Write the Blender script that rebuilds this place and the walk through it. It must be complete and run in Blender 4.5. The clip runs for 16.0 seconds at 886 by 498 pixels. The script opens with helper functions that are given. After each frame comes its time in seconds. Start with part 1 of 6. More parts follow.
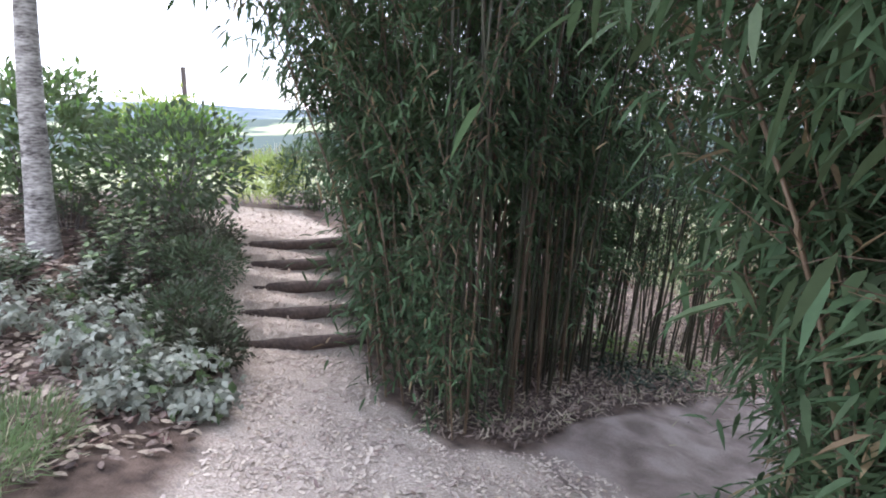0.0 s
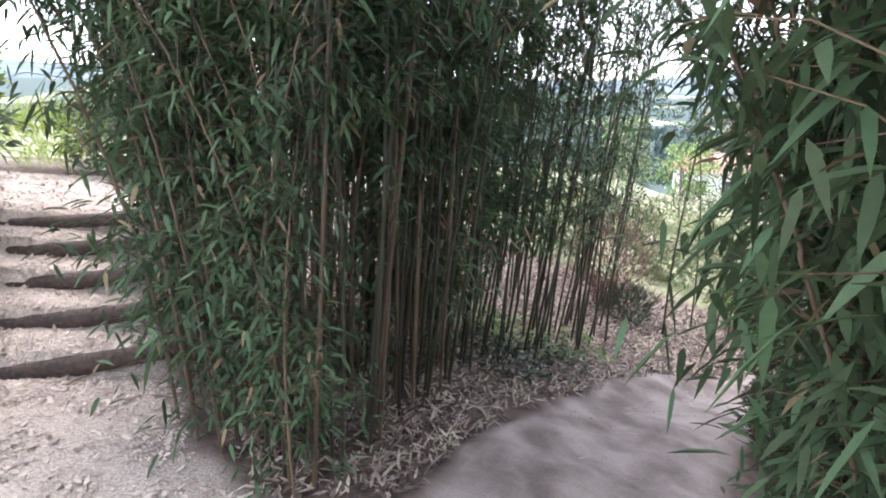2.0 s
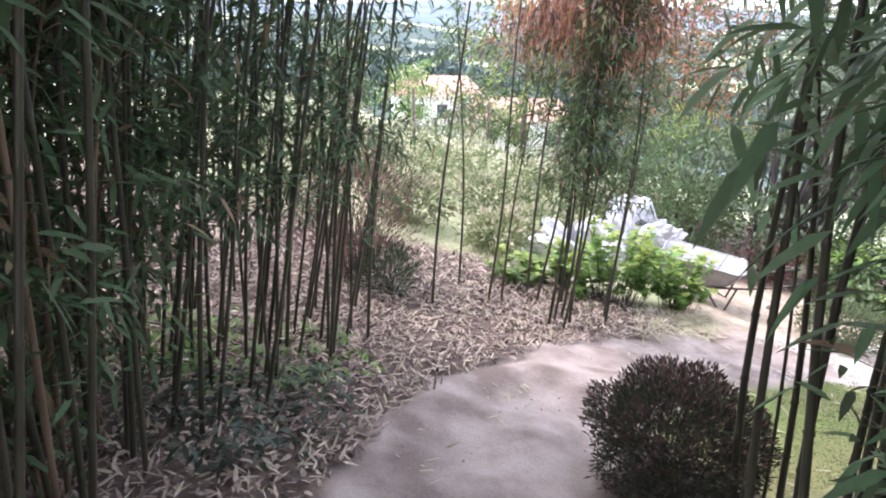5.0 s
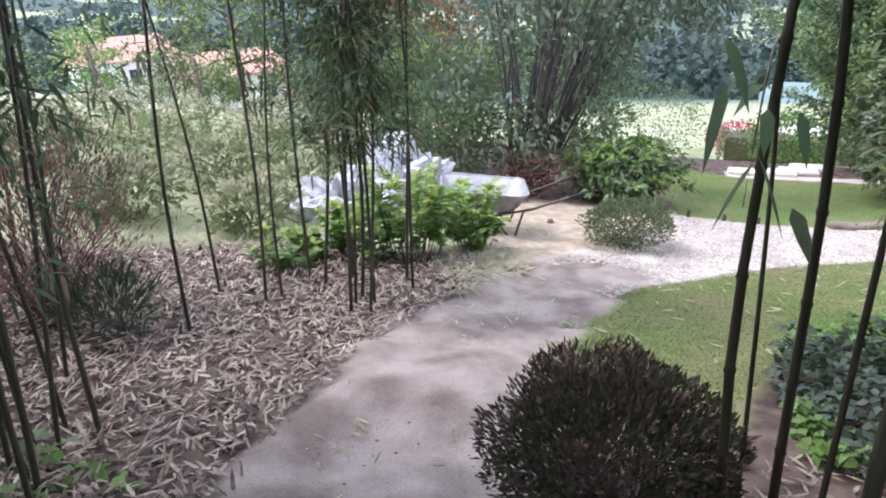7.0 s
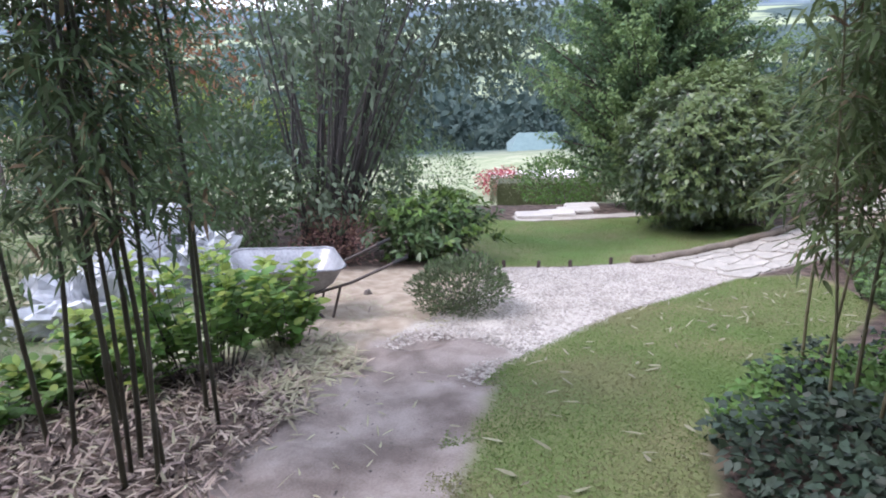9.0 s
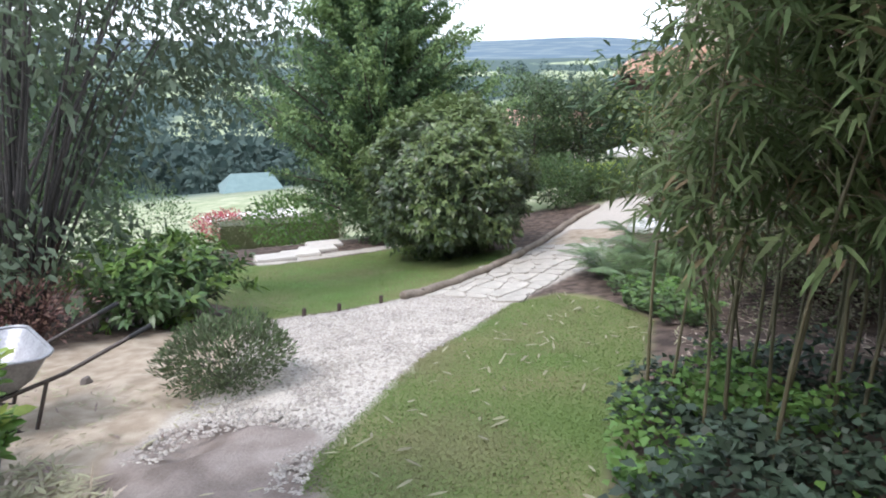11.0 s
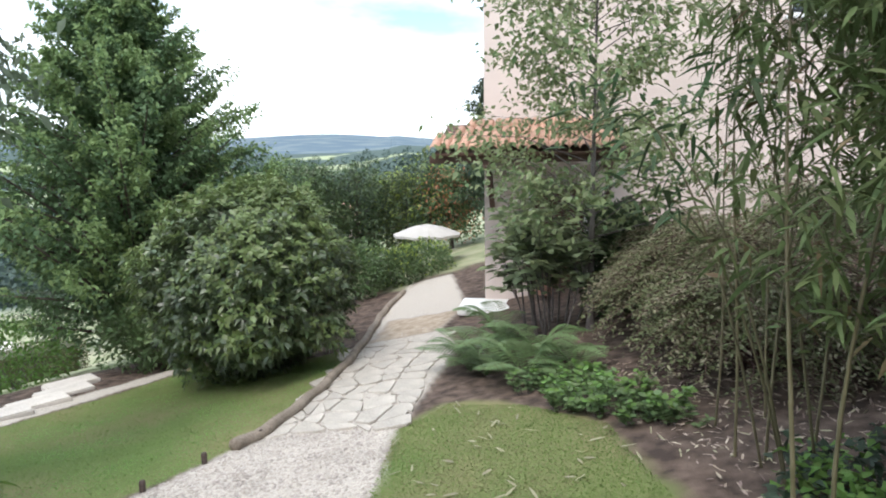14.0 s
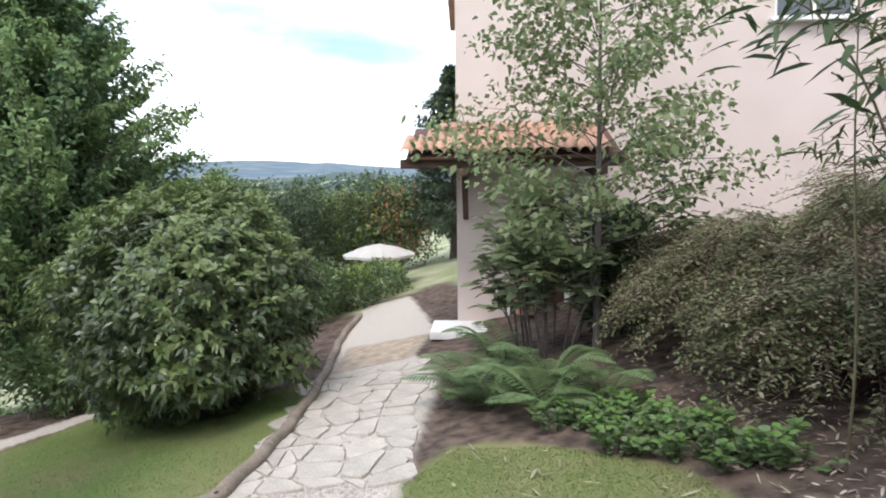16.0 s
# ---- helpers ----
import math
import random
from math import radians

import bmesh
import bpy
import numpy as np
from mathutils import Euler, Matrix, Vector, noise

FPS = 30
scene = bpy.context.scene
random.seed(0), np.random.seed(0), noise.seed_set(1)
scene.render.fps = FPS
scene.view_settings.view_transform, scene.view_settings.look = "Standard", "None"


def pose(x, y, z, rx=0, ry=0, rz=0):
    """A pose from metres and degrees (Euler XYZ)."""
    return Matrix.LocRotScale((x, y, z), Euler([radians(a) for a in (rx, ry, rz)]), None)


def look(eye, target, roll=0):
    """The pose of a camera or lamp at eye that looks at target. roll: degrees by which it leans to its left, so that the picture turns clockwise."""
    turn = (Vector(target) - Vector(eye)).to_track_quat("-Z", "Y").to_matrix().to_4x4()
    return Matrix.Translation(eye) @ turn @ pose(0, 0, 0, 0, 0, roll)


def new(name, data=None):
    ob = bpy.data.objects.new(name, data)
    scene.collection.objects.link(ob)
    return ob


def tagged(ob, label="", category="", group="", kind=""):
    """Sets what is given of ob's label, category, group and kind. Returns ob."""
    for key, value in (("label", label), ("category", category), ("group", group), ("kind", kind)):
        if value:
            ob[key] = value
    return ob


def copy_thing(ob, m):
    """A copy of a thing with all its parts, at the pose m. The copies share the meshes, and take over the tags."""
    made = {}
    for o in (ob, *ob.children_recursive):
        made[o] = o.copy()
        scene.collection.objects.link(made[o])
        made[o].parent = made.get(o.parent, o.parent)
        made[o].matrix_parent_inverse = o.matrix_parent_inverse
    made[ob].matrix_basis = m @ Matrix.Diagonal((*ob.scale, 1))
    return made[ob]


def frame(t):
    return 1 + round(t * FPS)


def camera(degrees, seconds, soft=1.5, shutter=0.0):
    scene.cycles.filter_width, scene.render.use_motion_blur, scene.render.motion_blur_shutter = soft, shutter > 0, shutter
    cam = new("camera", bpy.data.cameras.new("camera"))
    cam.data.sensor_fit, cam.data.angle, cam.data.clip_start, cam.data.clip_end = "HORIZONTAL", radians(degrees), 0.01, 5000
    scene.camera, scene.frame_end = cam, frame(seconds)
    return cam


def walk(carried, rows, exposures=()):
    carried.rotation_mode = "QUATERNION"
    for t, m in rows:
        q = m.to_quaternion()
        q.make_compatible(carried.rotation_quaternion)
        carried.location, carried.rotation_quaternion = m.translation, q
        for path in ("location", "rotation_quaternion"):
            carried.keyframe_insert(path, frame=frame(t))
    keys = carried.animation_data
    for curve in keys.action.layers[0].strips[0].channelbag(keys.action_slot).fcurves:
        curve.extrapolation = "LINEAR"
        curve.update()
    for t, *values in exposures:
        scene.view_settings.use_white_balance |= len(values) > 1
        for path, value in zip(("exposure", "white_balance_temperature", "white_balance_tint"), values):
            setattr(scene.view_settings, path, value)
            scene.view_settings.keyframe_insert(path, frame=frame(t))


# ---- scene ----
cam = camera(70.9, 16.0, soft=1.95)
PATH = [
    (0, (1.298, -3.240, 2.014), (0.032, -1.731, 1.667), 0.0),
    (0.5, (1.170, -3.102, 1.976), (-0.023, -1.539, 1.612), -0.9),
    (1, (1.026, -2.814, 1.941), (-0.167, -1.252, 1.570), -0.3),
    (1.5, (0.801, -2.519, 1.892), (-0.261, -0.869, 1.502), 0.7),
    (2, (0.608, -2.189, 1.821), (-0.279, -0.455, 1.366), 0.4),
    (2.5, (0.498, -1.794, 1.784), (-0.354, -0.055, 1.286), 2.4),
    (3, (0.318, -1.450, 1.733), (-0.327, 0.366, 1.198), 2.4),
    (5.5, (-0.042, 0.150, 1.483), (0.080, 2.025, 0.797), -0.4),
    (6, (-0.077, 0.462, 1.399), (0.238, 2.291, 0.652), -2.6),
    (6.5, (-0.063, 0.830, 1.325), (0.380, 2.593, 0.491), -0.3),
    (7, (-0.035, 1.143, 1.263), (0.672, 2.828, 0.449), -3.0),
    (7.5, (0.070, 1.450, 1.166), (0.856, 3.129, 0.415), -1.0),
    (8, (0.105, 1.757, 1.129), (1.084, 3.334, 0.384), -1.6),
    (8.5, (0.245, 2.035, 1.013), (1.377, 3.528, 0.313), -0.3),
    (9, (0.280, 2.340, 0.991), (1.606, 3.680, 0.321), -2.0),
    (9.5, (0.357, 2.586, 0.909), (1.855, 3.749, 0.274), -2.3),
    (10, (0.462, 2.817, 0.847), (2.121, 3.734, 0.212), -1.1),
    (12.5, (1.442, 4.104, 0.535), (3.376, 4.386, 0.113), -0.1),
    (13, (1.687, 4.336, 0.518), (3.643, 4.459, 0.118), -1.3),
    (13.5, (1.981, 4.477, 0.414), (3.954, 4.551, 0.096), -0.5),
    (14, (2.247, 4.671, 0.396), (4.223, 4.517, 0.127), -0.9),
    (14.5, (2.506, 4.794, 0.344), (4.477, 4.536, 0.125), -0.5),
    (15, (2.786, 4.889, 0.279), (4.745, 4.536, 0.082), 1.0),
    (15.5, (3.059, 5.081, 0.232), (4.997, 4.646, -0.002), -0.3),
    (16, (3.402, 5.141, 0.091), (5.359, 4.774, -0.095), -0.7),
]
EXPO = [(0.0, 1.65, 6250, 21), (2.0, 2.1, 6450, 21), (3.0, 2.5, 6600, 23), (5.5, 2.0, 6350, 25), (6.5, 1.74, 6200, 22), (7.5, 1.38, 6100, 21), (8.5, 1.18, 5950, 22), (10.0, 1.14, 6050, 19), (12.5, 1.12, 6350, 9), (16.0, 0.98, 6500, 13)]
walk(cam, [(t, look(eye, target, roll)) for t, eye, target, roll in PATH], EXPO)


# ---------------------------------------------------------------- world and light
SUN_EL, SUN_AZ = radians(58), radians(300)

world = bpy.data.worlds.new("sky")
scene.world = world
world.use_nodes = True
wn, wl = world.node_tree.nodes, world.node_tree.links
wn.clear()
w_out = wn.new("ShaderNodeOutputWorld")
w_bg = wn.new("ShaderNodeBackground")
w_sky = wn.new("ShaderNodeTexSky")
w_sky.sky_type = "NISHITA"
w_sky.sun_disc = False
w_sky.sun_elevation, w_sky.sun_rotation = SUN_EL, SUN_AZ
w_sky.air_density, w_sky.dust_density = 1.0, 1.5
w_co = wn.new("ShaderNodeTexCoord")
w_map = wn.new("ShaderNodeMapping")
w_map.inputs["Scale"].default_value = (1.3, 1.3, 4.0)
w_noise = wn.new("ShaderNodeTexNoise")
w_noise.inputs["Scale"].default_value, w_noise.inputs["Detail"].default_value = 1.7, 6.0
w_ramp = wn.new("ShaderNodeValToRGB")
w_ramp.color_ramp.elements[0].position, w_ramp.color_ramp.elements[1].position = 0.34, 0.60
w_mix = wn.new("ShaderNodeMix")
w_mix.data_type = "RGBA"
w_mix.inputs[7].default_value = (8.0, 8.7, 9.4, 1)
wl.new(w_co.outputs["Generated"], w_map.inputs["Vector"])
wl.new(w_map.outputs[0], w_noise.inputs["Vector"])
wl.new(w_noise.outputs[0], w_ramp.inputs[0])
wl.new(w_ramp.outputs[0], w_mix.inputs[0])
wl.new(w_sky.outputs[0], w_mix.inputs[6])
wl.new(w_mix.outputs[2], w_bg.inputs[0])
w_bg.inputs[1].default_value = 0.15
wl.new(w_bg.outputs[0], w_out.inputs[0])

sun = new("sun", bpy.data.lights.new("sun", "SUN"))
sun.data.energy, sun.data.angle, sun.data.color = 1.1, radians(18), (1.0, 0.96, 0.90)
sun_from = Vector((math.sin(SUN_AZ) * math.cos(SUN_EL), math.cos(SUN_AZ) * math.cos(SUN_EL), math.sin(SUN_EL)))
sun.matrix_basis = look(sun_from * 50, (0, 0, 0))


# ---------------------------------------------------------------- materials
def material(name, base=(0.5, 0.5, 0.5), dark=None, rough=0.7, scale=6.0, fine=60.0, bump=0.2, metal=0.0, spread=0.0, through_light=0.0, spec=0.5, stretch=(1, 1, 1)):
    """A surface with variation at two scales; spread: change from piece to piece; through_light: leaf translucency."""
    m = bpy.data.materials.new(name)
    m.use_nodes = True
    n, l = m.node_tree.nodes, m.node_tree.links
    b = n["Principled BSDF"]
    b.inputs["Roughness"].default_value, b.inputs["Metallic"].default_value = rough, metal
    b.inputs["Specular IOR Level"].default_value = spec
    dark = dark or tuple(c * 0.6 for c in base)
    co = n.new("ShaderNodeTexCoord")
    mp = n.new("ShaderNodeMapping")
    mp.inputs["Scale"].default_value = stretch
    l.new(co.outputs["Object"], mp.inputs["Vector"])
    big, small = n.new("ShaderNodeTexNoise"), n.new("ShaderNodeTexNoise")
    for tex, s in ((big, scale), (small, fine)):
        tex.inputs["Scale"].default_value, tex.inputs["Detail"].default_value = s, 3.0
        l.new(mp.outputs[0], tex.inputs["Vector"])
    both = n.new("ShaderNodeMath")
    both.operation = "ADD"
    l.new(big.outputs[0], both.inputs[0])
    l.new(small.outputs[0], both.inputs[1])
    span = n.new("ShaderNodeMapRange")
    span.inputs["From Min"].default_value, span.inputs["From Max"].default_value = 0.7, 1.3
    l.new(both.outputs[0], span.inputs["Value"])
    mix = n.new("ShaderNodeMix")
    mix.data_type = "RGBA"
    mix.inputs[6].default_value, mix.inputs[7].default_value = (*dark, 1), (*base, 1)
    l.new(span.outputs[0], mix.inputs[0])
    colour = mix.outputs[2]
    if spread:
        geo, info = n.new("ShaderNodeNewGeometry"), n.new("ShaderNodeObjectInfo")
        some = n.new("ShaderNodeMath")
        some.operation = "ADD"
        l.new(geo.outputs["Random Per Island"], some.inputs[0])
        l.new(info.outputs["Random"], some.inputs[1])
        half = n.new("ShaderNodeMapRange")
        half.inputs["From Max"].default_value = 2.0
        half.inputs["To Min"].default_value, half.inputs["To Max"].default_value = 1 - spread, 1 + spread
        l.new(some.outputs[0], half.inputs["Value"])
        hue = n.new("ShaderNodeHueSaturation")
        hmap = n.new("ShaderNodeMapRange")
        hmap.inputs["To Min"].default_value, hmap.inputs["To Max"].default_value = 0.5 - 0.05 * spread, 0.5 + 0.03 * spread
        l.new(geo.outputs["Random Per Island"], hmap.inputs["Value"])
        l.new(hmap.outputs[0], hue.inputs["Hue"])
        l.new(half.outputs[0], hue.inputs["Value"])
        l.new(colour, hue.inputs["Color"])
        colour = hue.outputs[0]
    l.new(colour, b.inputs["Base Color"])
    if bump:
        bp = n.new("ShaderNodeBump")
        bp.inputs["Strength"].default_value, bp.inputs["Distance"].default_value = bump, 0.02
        l.new(both.outputs[0], bp.inputs["Height"])
        l.new(bp.outputs[0], b.inputs["Normal"])
    if through_light:
        tr, ms = n.new("ShaderNodeBsdfTranslucent"), n.new("ShaderNodeMixShader")
        ms.inputs[0].default_value = through_light
        l.new(colour, tr.inputs[0])
        l.new(b.outputs[0], ms.inputs[1])
        l.new(tr.outputs[0], ms.inputs[2])
        l.new(ms.outputs[0], n["Material Output"].inputs[0])
    return m


def leaf_mat(name, base, spread=0.45, rough=0.55, through_light=0.3, spec=0.35):
    return material(name, base, tuple(c * 0.75 for c in base), rough, 3, 40, 0.0, spread=spread, through_light=through_light, spec=spec)


M = {
    "bamboo_leaf": leaf_mat("bamboo_leaf", (0.085, 0.14, 0.07), 0.55, 0.65, 0.3, 0.2),
    "dead_leaf": leaf_mat("dead_leaf", (0.26, 0.20, 0.12), 0.4, 0.75, 0.3, 0.15),
    "culm": material("culm", (0.062, 0.060, 0.034), (0.028, 0.026, 0.017), 0.45, 4, 30, 0.1, spread=0.5, stretch=(1, 1, 0.15)),
    "culm_pale": material("culm_pale", (0.17, 0.15, 0.085), (0.085, 0.075, 0.045), 0.45, 4, 30, 0.1, spread=0.5, stretch=(1, 1, 0.15)),
    "bamboo_mid": leaf_mat("bamboo_mid", (0.105, 0.155, 0.072), 0.5, 0.65, 0.35, 0.2),
    "culm_brown": material("culm_brown", (0.17, 0.115, 0.068), (0.07, 0.05, 0.032), 0.5, 4, 30, 0.1, spread=0.55, stretch=(1, 1, 0.15)),
    "grey_stem": material("grey_stem", (0.105, 0.095, 0.088), (0.045, 0.04, 0.038), 0.85, 6, 50, 0.4, spread=0.35, stretch=(1, 1, 0.3)),
    "hornbeam": leaf_mat("hornbeam", (0.125, 0.20, 0.098), 0.22, 0.7, 0.3, 0.2),
    "hornbeam_tip": leaf_mat("hornbeam_tip", (0.20, 0.29, 0.12), 0.22, 0.7, 0.35, 0.2),
    "spray_leaf": leaf_mat("spray_leaf", (0.19, 0.225, 0.105), 0.4, 0.55, 0.25, 0.35),
    "spray_pale": leaf_mat("spray_pale", (0.31, 0.29, 0.19), 0.35, 0.6, 0.25, 0.3),
    "broad_leaf": leaf_mat("broad_leaf", (0.26, 0.315, 0.18), 0.3, 0.5, 0.35, 0.4),
    "fan_leaf": leaf_mat("fan_leaf", (0.125, 0.165, 0.105), 0.3),
    "old_litter": material("old_litter", (0.19, 0.145, 0.115), (0.09, 0.065, 0.05), 0.85, 5, 50, 0.2, spread=0.6),
    "litter": material("litter", (0.52, 0.43, 0.35), (0.20, 0.145, 0.11), 0.8, 5, 50, 0.2, spread=0.7),
    "log": material("log", (0.095, 0.066, 0.053), (0.038, 0.027, 0.023), 0.85, 5, 40, 0.6, stretch=(1, 1, 1)),
    "edging": material("edging", (0.30, 0.25, 0.20), (0.16, 0.13, 0.10), 0.85, 5, 60, 0.5),
    "birch_bark": material("birch_bark", (0.52, 0.49, 0.45), (0.07, 0.06, 0.055), 0.8, 3, 12, 0.4, stretch=(1.5, 1.5, 5)),
    "bark": material("bark", (0.14, 0.11, 0.09), (0.06, 0.045, 0.04), 0.9, 6, 50, 0.7, stretch=(1, 1, 0.3)),
    "stem": material("stem", (0.16, 0.14, 0.13), (0.075, 0.065, 0.06), 0.85, 6, 50, 0.4, spread=0.3, stretch=(1, 1, 0.3)),
    "red_stem": material("red_stem", (0.16, 0.085, 0.075), (0.08, 0.045, 0.04), 0.85, 6, 50, 0.3, spread=0.4),
    "laurel": leaf_mat("laurel", (0.095, 0.16, 0.06), 0.45, 0.35, 0.2, 0.5),
    "laurel_new": leaf_mat("laurel_new", (0.15, 0.25, 0.06), 0.4, 0.4, 0.3),
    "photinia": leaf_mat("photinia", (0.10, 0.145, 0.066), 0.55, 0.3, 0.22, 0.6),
    "photinia_lit_tip": leaf_mat("photinia_lit_tip", (0.19, 0.26, 0.095), 0.35, 0.4, 0.3, 0.5),
    "tree_leaf": leaf_mat("tree_leaf", (0.135, 0.205, 0.09), 0.45),
    "birch_leaf": leaf_mat("birch_leaf", (0.215, 0.265, 0.13), 0.4, 0.5, 0.4),
    "dark_leaf": leaf_mat("dark_leaf", (0.09, 0.13, 0.07), 0.4),
    "bright_leaf": leaf_mat("bright_leaf", (0.16, 0.29, 0.075), 0.35, 0.5, 0.4),
    "lime_leaf": leaf_mat("lime_leaf", (0.33, 0.43, 0.10), 0.3, 0.5, 0.45),
    "grey_leaf": leaf_mat("grey_leaf", (0.36, 0.39, 0.32), 0.4, 0.6, 0.2),
    "ivy": leaf_mat("ivy", (0.045, 0.072, 0.045), 0.6, 0.5, 0.15, 0.35),
    "fern": leaf_mat("fern", (0.16, 0.24, 0.105), 0.35, 0.5, 0.35),
    "heather": leaf_mat("heather", (0.075, 0.082, 0.05), 0.5, 0.7, 0.15),
    "rusty": leaf_mat("rusty", (0.25, 0.15, 0.125), 0.5, 0.7, 0.2),
    "shrub_blue": leaf_mat("shrub_blue", (0.125, 0.16, 0.085), 0.4, 0.6, 0.2),
    "cotoneaster": leaf_mat("cotoneaster", (0.26, 0.235, 0.15), 0.45, 0.5, 0.25),
    "conifer": leaf_mat("conifer", (0.07, 0.11, 0.06), 0.4, 0.6, 0.15),
    "hedge": leaf_mat("hedge", (0.12, 0.13, 0.065), 0.4, 0.6, 0.2),
    "red_leaf": leaf_mat("red_leaf", (0.42, 0.09, 0.10), 0.4, 0.5, 0.3),
    "orange_leaf": leaf_mat("orange_leaf", (0.50, 0.24, 0.13), 0.35, 0.6, 0.4),
    "lawn_dry": leaf_mat("lawn_dry", (0.25, 0.25, 0.125), 0.10, 0.7, 0.35, 0.2),
    # lit copy of bamboo_leaf: daylight on the open clump is in its colour
    "bamboo_lit": leaf_mat("bamboo_lit", (0.155, 0.21, 0.088), 0.5, 0.6, 0.4, 0.25),
    "grass": leaf_mat("grass", (0.175, 0.25, 0.078), 0.10, 0.7, 0.35, 0.2),
    "dry_grass": leaf_mat("dry_grass", (0.44, 0.42, 0.28), 0.35, 0.7, 0.3),
    "far_wood": leaf_mat("far_wood", (0.065, 0.10, 0.085), 0.3, 0.8, 0.1),
    "gravel": material("gravel", (0.53, 0.485, 0.435), (0.34, 0.305, 0.27), 0.85, 4, 40, 0.1, spread=0.4),
    "chips": material("chips", (0.56, 0.49, 0.42), (0.36, 0.30, 0.25), 0.9, 4, 40, 0.1, spread=0.45),
    "slab": material("slab", (0.52, 0.48, 0.42), (0.34, 0.31, 0.27), 0.8, 3, 45, 0.35, spread=0.2),
    "render_wall": material("render_wall", (0.66, 0.56, 0.51), (0.58, 0.49, 0.44), 0.9, 1.2, 90, 0.25),
    "white_paint": material("white_paint", (0.80, 0.80, 0.78), (0.68, 0.68, 0.66), 0.5, 3, 60, 0.1),
    "terracotta": material("terracotta", (0.52, 0.31, 0.23), (0.30, 0.16, 0.12), 0.8, 5, 60, 0.3, spread=0.35),
    "roof_far": material("roof_far", (0.50, 0.28, 0.22), (0.40, 0.21, 0.17), 0.85, 2, 8, 0.2),
    "dark_wood": material("dark_wood", (0.12, 0.065, 0.045), (0.06, 0.03, 0.02), 0.7, 4, 50, 0.3),
    "tarp": material("tarp", (0.66, 0.68, 0.71), (0.38, 0.39, 0.41), 0.45, 3, 12, 0.6),
    "black_plastic": material("black_plastic", (0.03, 0.03, 0.035), (0.015, 0.015, 0.018), 0.45, 5, 40, 0.2),
    "blue_plastic": material("blue_plastic", (0.12, 0.25, 0.62), (0.08, 0.16, 0.45), 0.4, 5, 40, 0.2),
    "galvanised": material("galvanised", (0.46, 0.46, 0.48), (0.28, 0.28, 0.29), 0.5, 6, 50, 0.15, metal=0.75),
    "tube": material("tube", (0.13, 0.11, 0.10), (0.07, 0.055, 0.05), 0.55, 8, 50, 0.2, metal=0.5),
    "rubber": material("rubber", (0.03, 0.03, 0.03), (0.018, 0.018, 0.018), 0.8, 8, 60, 0.3),
    "stone": material("stone", (0.20, 0.17, 0.15), (0.10, 0.085, 0.08), 0.9, 8, 50, 0.5),
    "pale_stone": material("pale_stone", (0.62, 0.58, 0.53), (0.46, 0.42, 0.38), 0.85, 4, 40, 0.3, spread=0.2),
    "canvas": material("canvas", (0.50, 0.48, 0.45), (0.42, 0.40, 0.37), 0.85, 3, 60, 0.15),
    "teal_roof": material("teal_roof", (0.15, 0.22, 0.21), (0.11, 0.17, 0.165), 0.6, 2, 20, 0.1),
    "glass": material("glass", (0.05, 0.06, 0.07), (0.04, 0.05, 0.06), 0.05, 2, 20, 0.0, spec=0.8),
}


# ---------------------------------------------------------------- terrain
LAY = (-0.068, -1.24, -1.821, -0.122, -0.726, 0.587, 0.221, 0.091, 0.064, 0.218)
STEP_AT, STEP_WAY, STEP_SIDE = (-2.75, -0.2), (-0.845, 0.535), (0.535, 0.845)
TREAD, RISE, STEPS = 0.50, 0.125, 5


def smooth(a, b, v):
    k = np.clip((v - a) / (b - a), 0, 1)
    return k * k * (3 - 2 * k)


def height(x, y):
    """The lie of the land: a garden slope, a flight of steps on one side, a valley and hills beyond."""
    x, y = np.asarray(x, float), np.asarray(y, float)
    xc, yc = np.clip(x, -7, 16), np.clip(y, -5, 11)
    u, v = xc / 10, yc / 10
    z = sum(k * b for k, b in zip(LAY, (1, u, v, u * u, u * v, v * v, u ** 3, u * u * v, u * v * v, v ** 3)))
    z = z - 0.10 * np.clip(y - 11, 0, 45) - 0.06 * np.clip(x - 16, 0, 60) + 0.02 * np.clip(-7 - x, 0, 30) + 0.03 * np.clip(-5 - y, 0, 30)
    z = z - 0.17 * np.clip(0.73 * x + 0.68 * y - 16.2, 0, 9.5) * smooth(6.5, 9.0, y)
    along = (x - STEP_AT[0]) * STEP_WAY[0] + (y - STEP_AT[1]) * STEP_WAY[1]
    side = (x - STEP_AT[0]) * STEP_SIDE[0] + (y - STEP_AT[1]) * STEP_SIDE[1]
    k = np.clip(along / TREAD, 0, STEPS)
    tread = np.minimum(np.floor(k) + smooth(0.0, 0.08, k - np.floor(k)), STEPS)
    on = smooth(-1.1, -0.95, side) * (1 - smooth(0.9, 1.05, side)) * (along > -0.02) * (along < STEPS * TREAD)
    bank = (on * tread + (1 - on) * np.minimum(k + 0.35 * smooth(0, 1, k), STEPS)) * (RISE - 0.005)
    z = z + bank * (1 - smooth(1.0, 2.4, side)) * smooth(-6.5, -2.5, side)
    r = np.hypot(x, y)
    turn = np.arctan2(y, x)
    far = smooth(150, 700, r) * (30 + 7 * np.sin(3 * turn) + 4 * np.sin(11 * turn + 1)) + smooth(900, 3000, r) * (100 + 22 * np.sin(5 * turn + 0.6) + 9 * np.sin(17 * turn))
    valley = smooth(45, 150, r) * -8
    return z + far + valley


def H(x, y):
    return float(height(x, y))


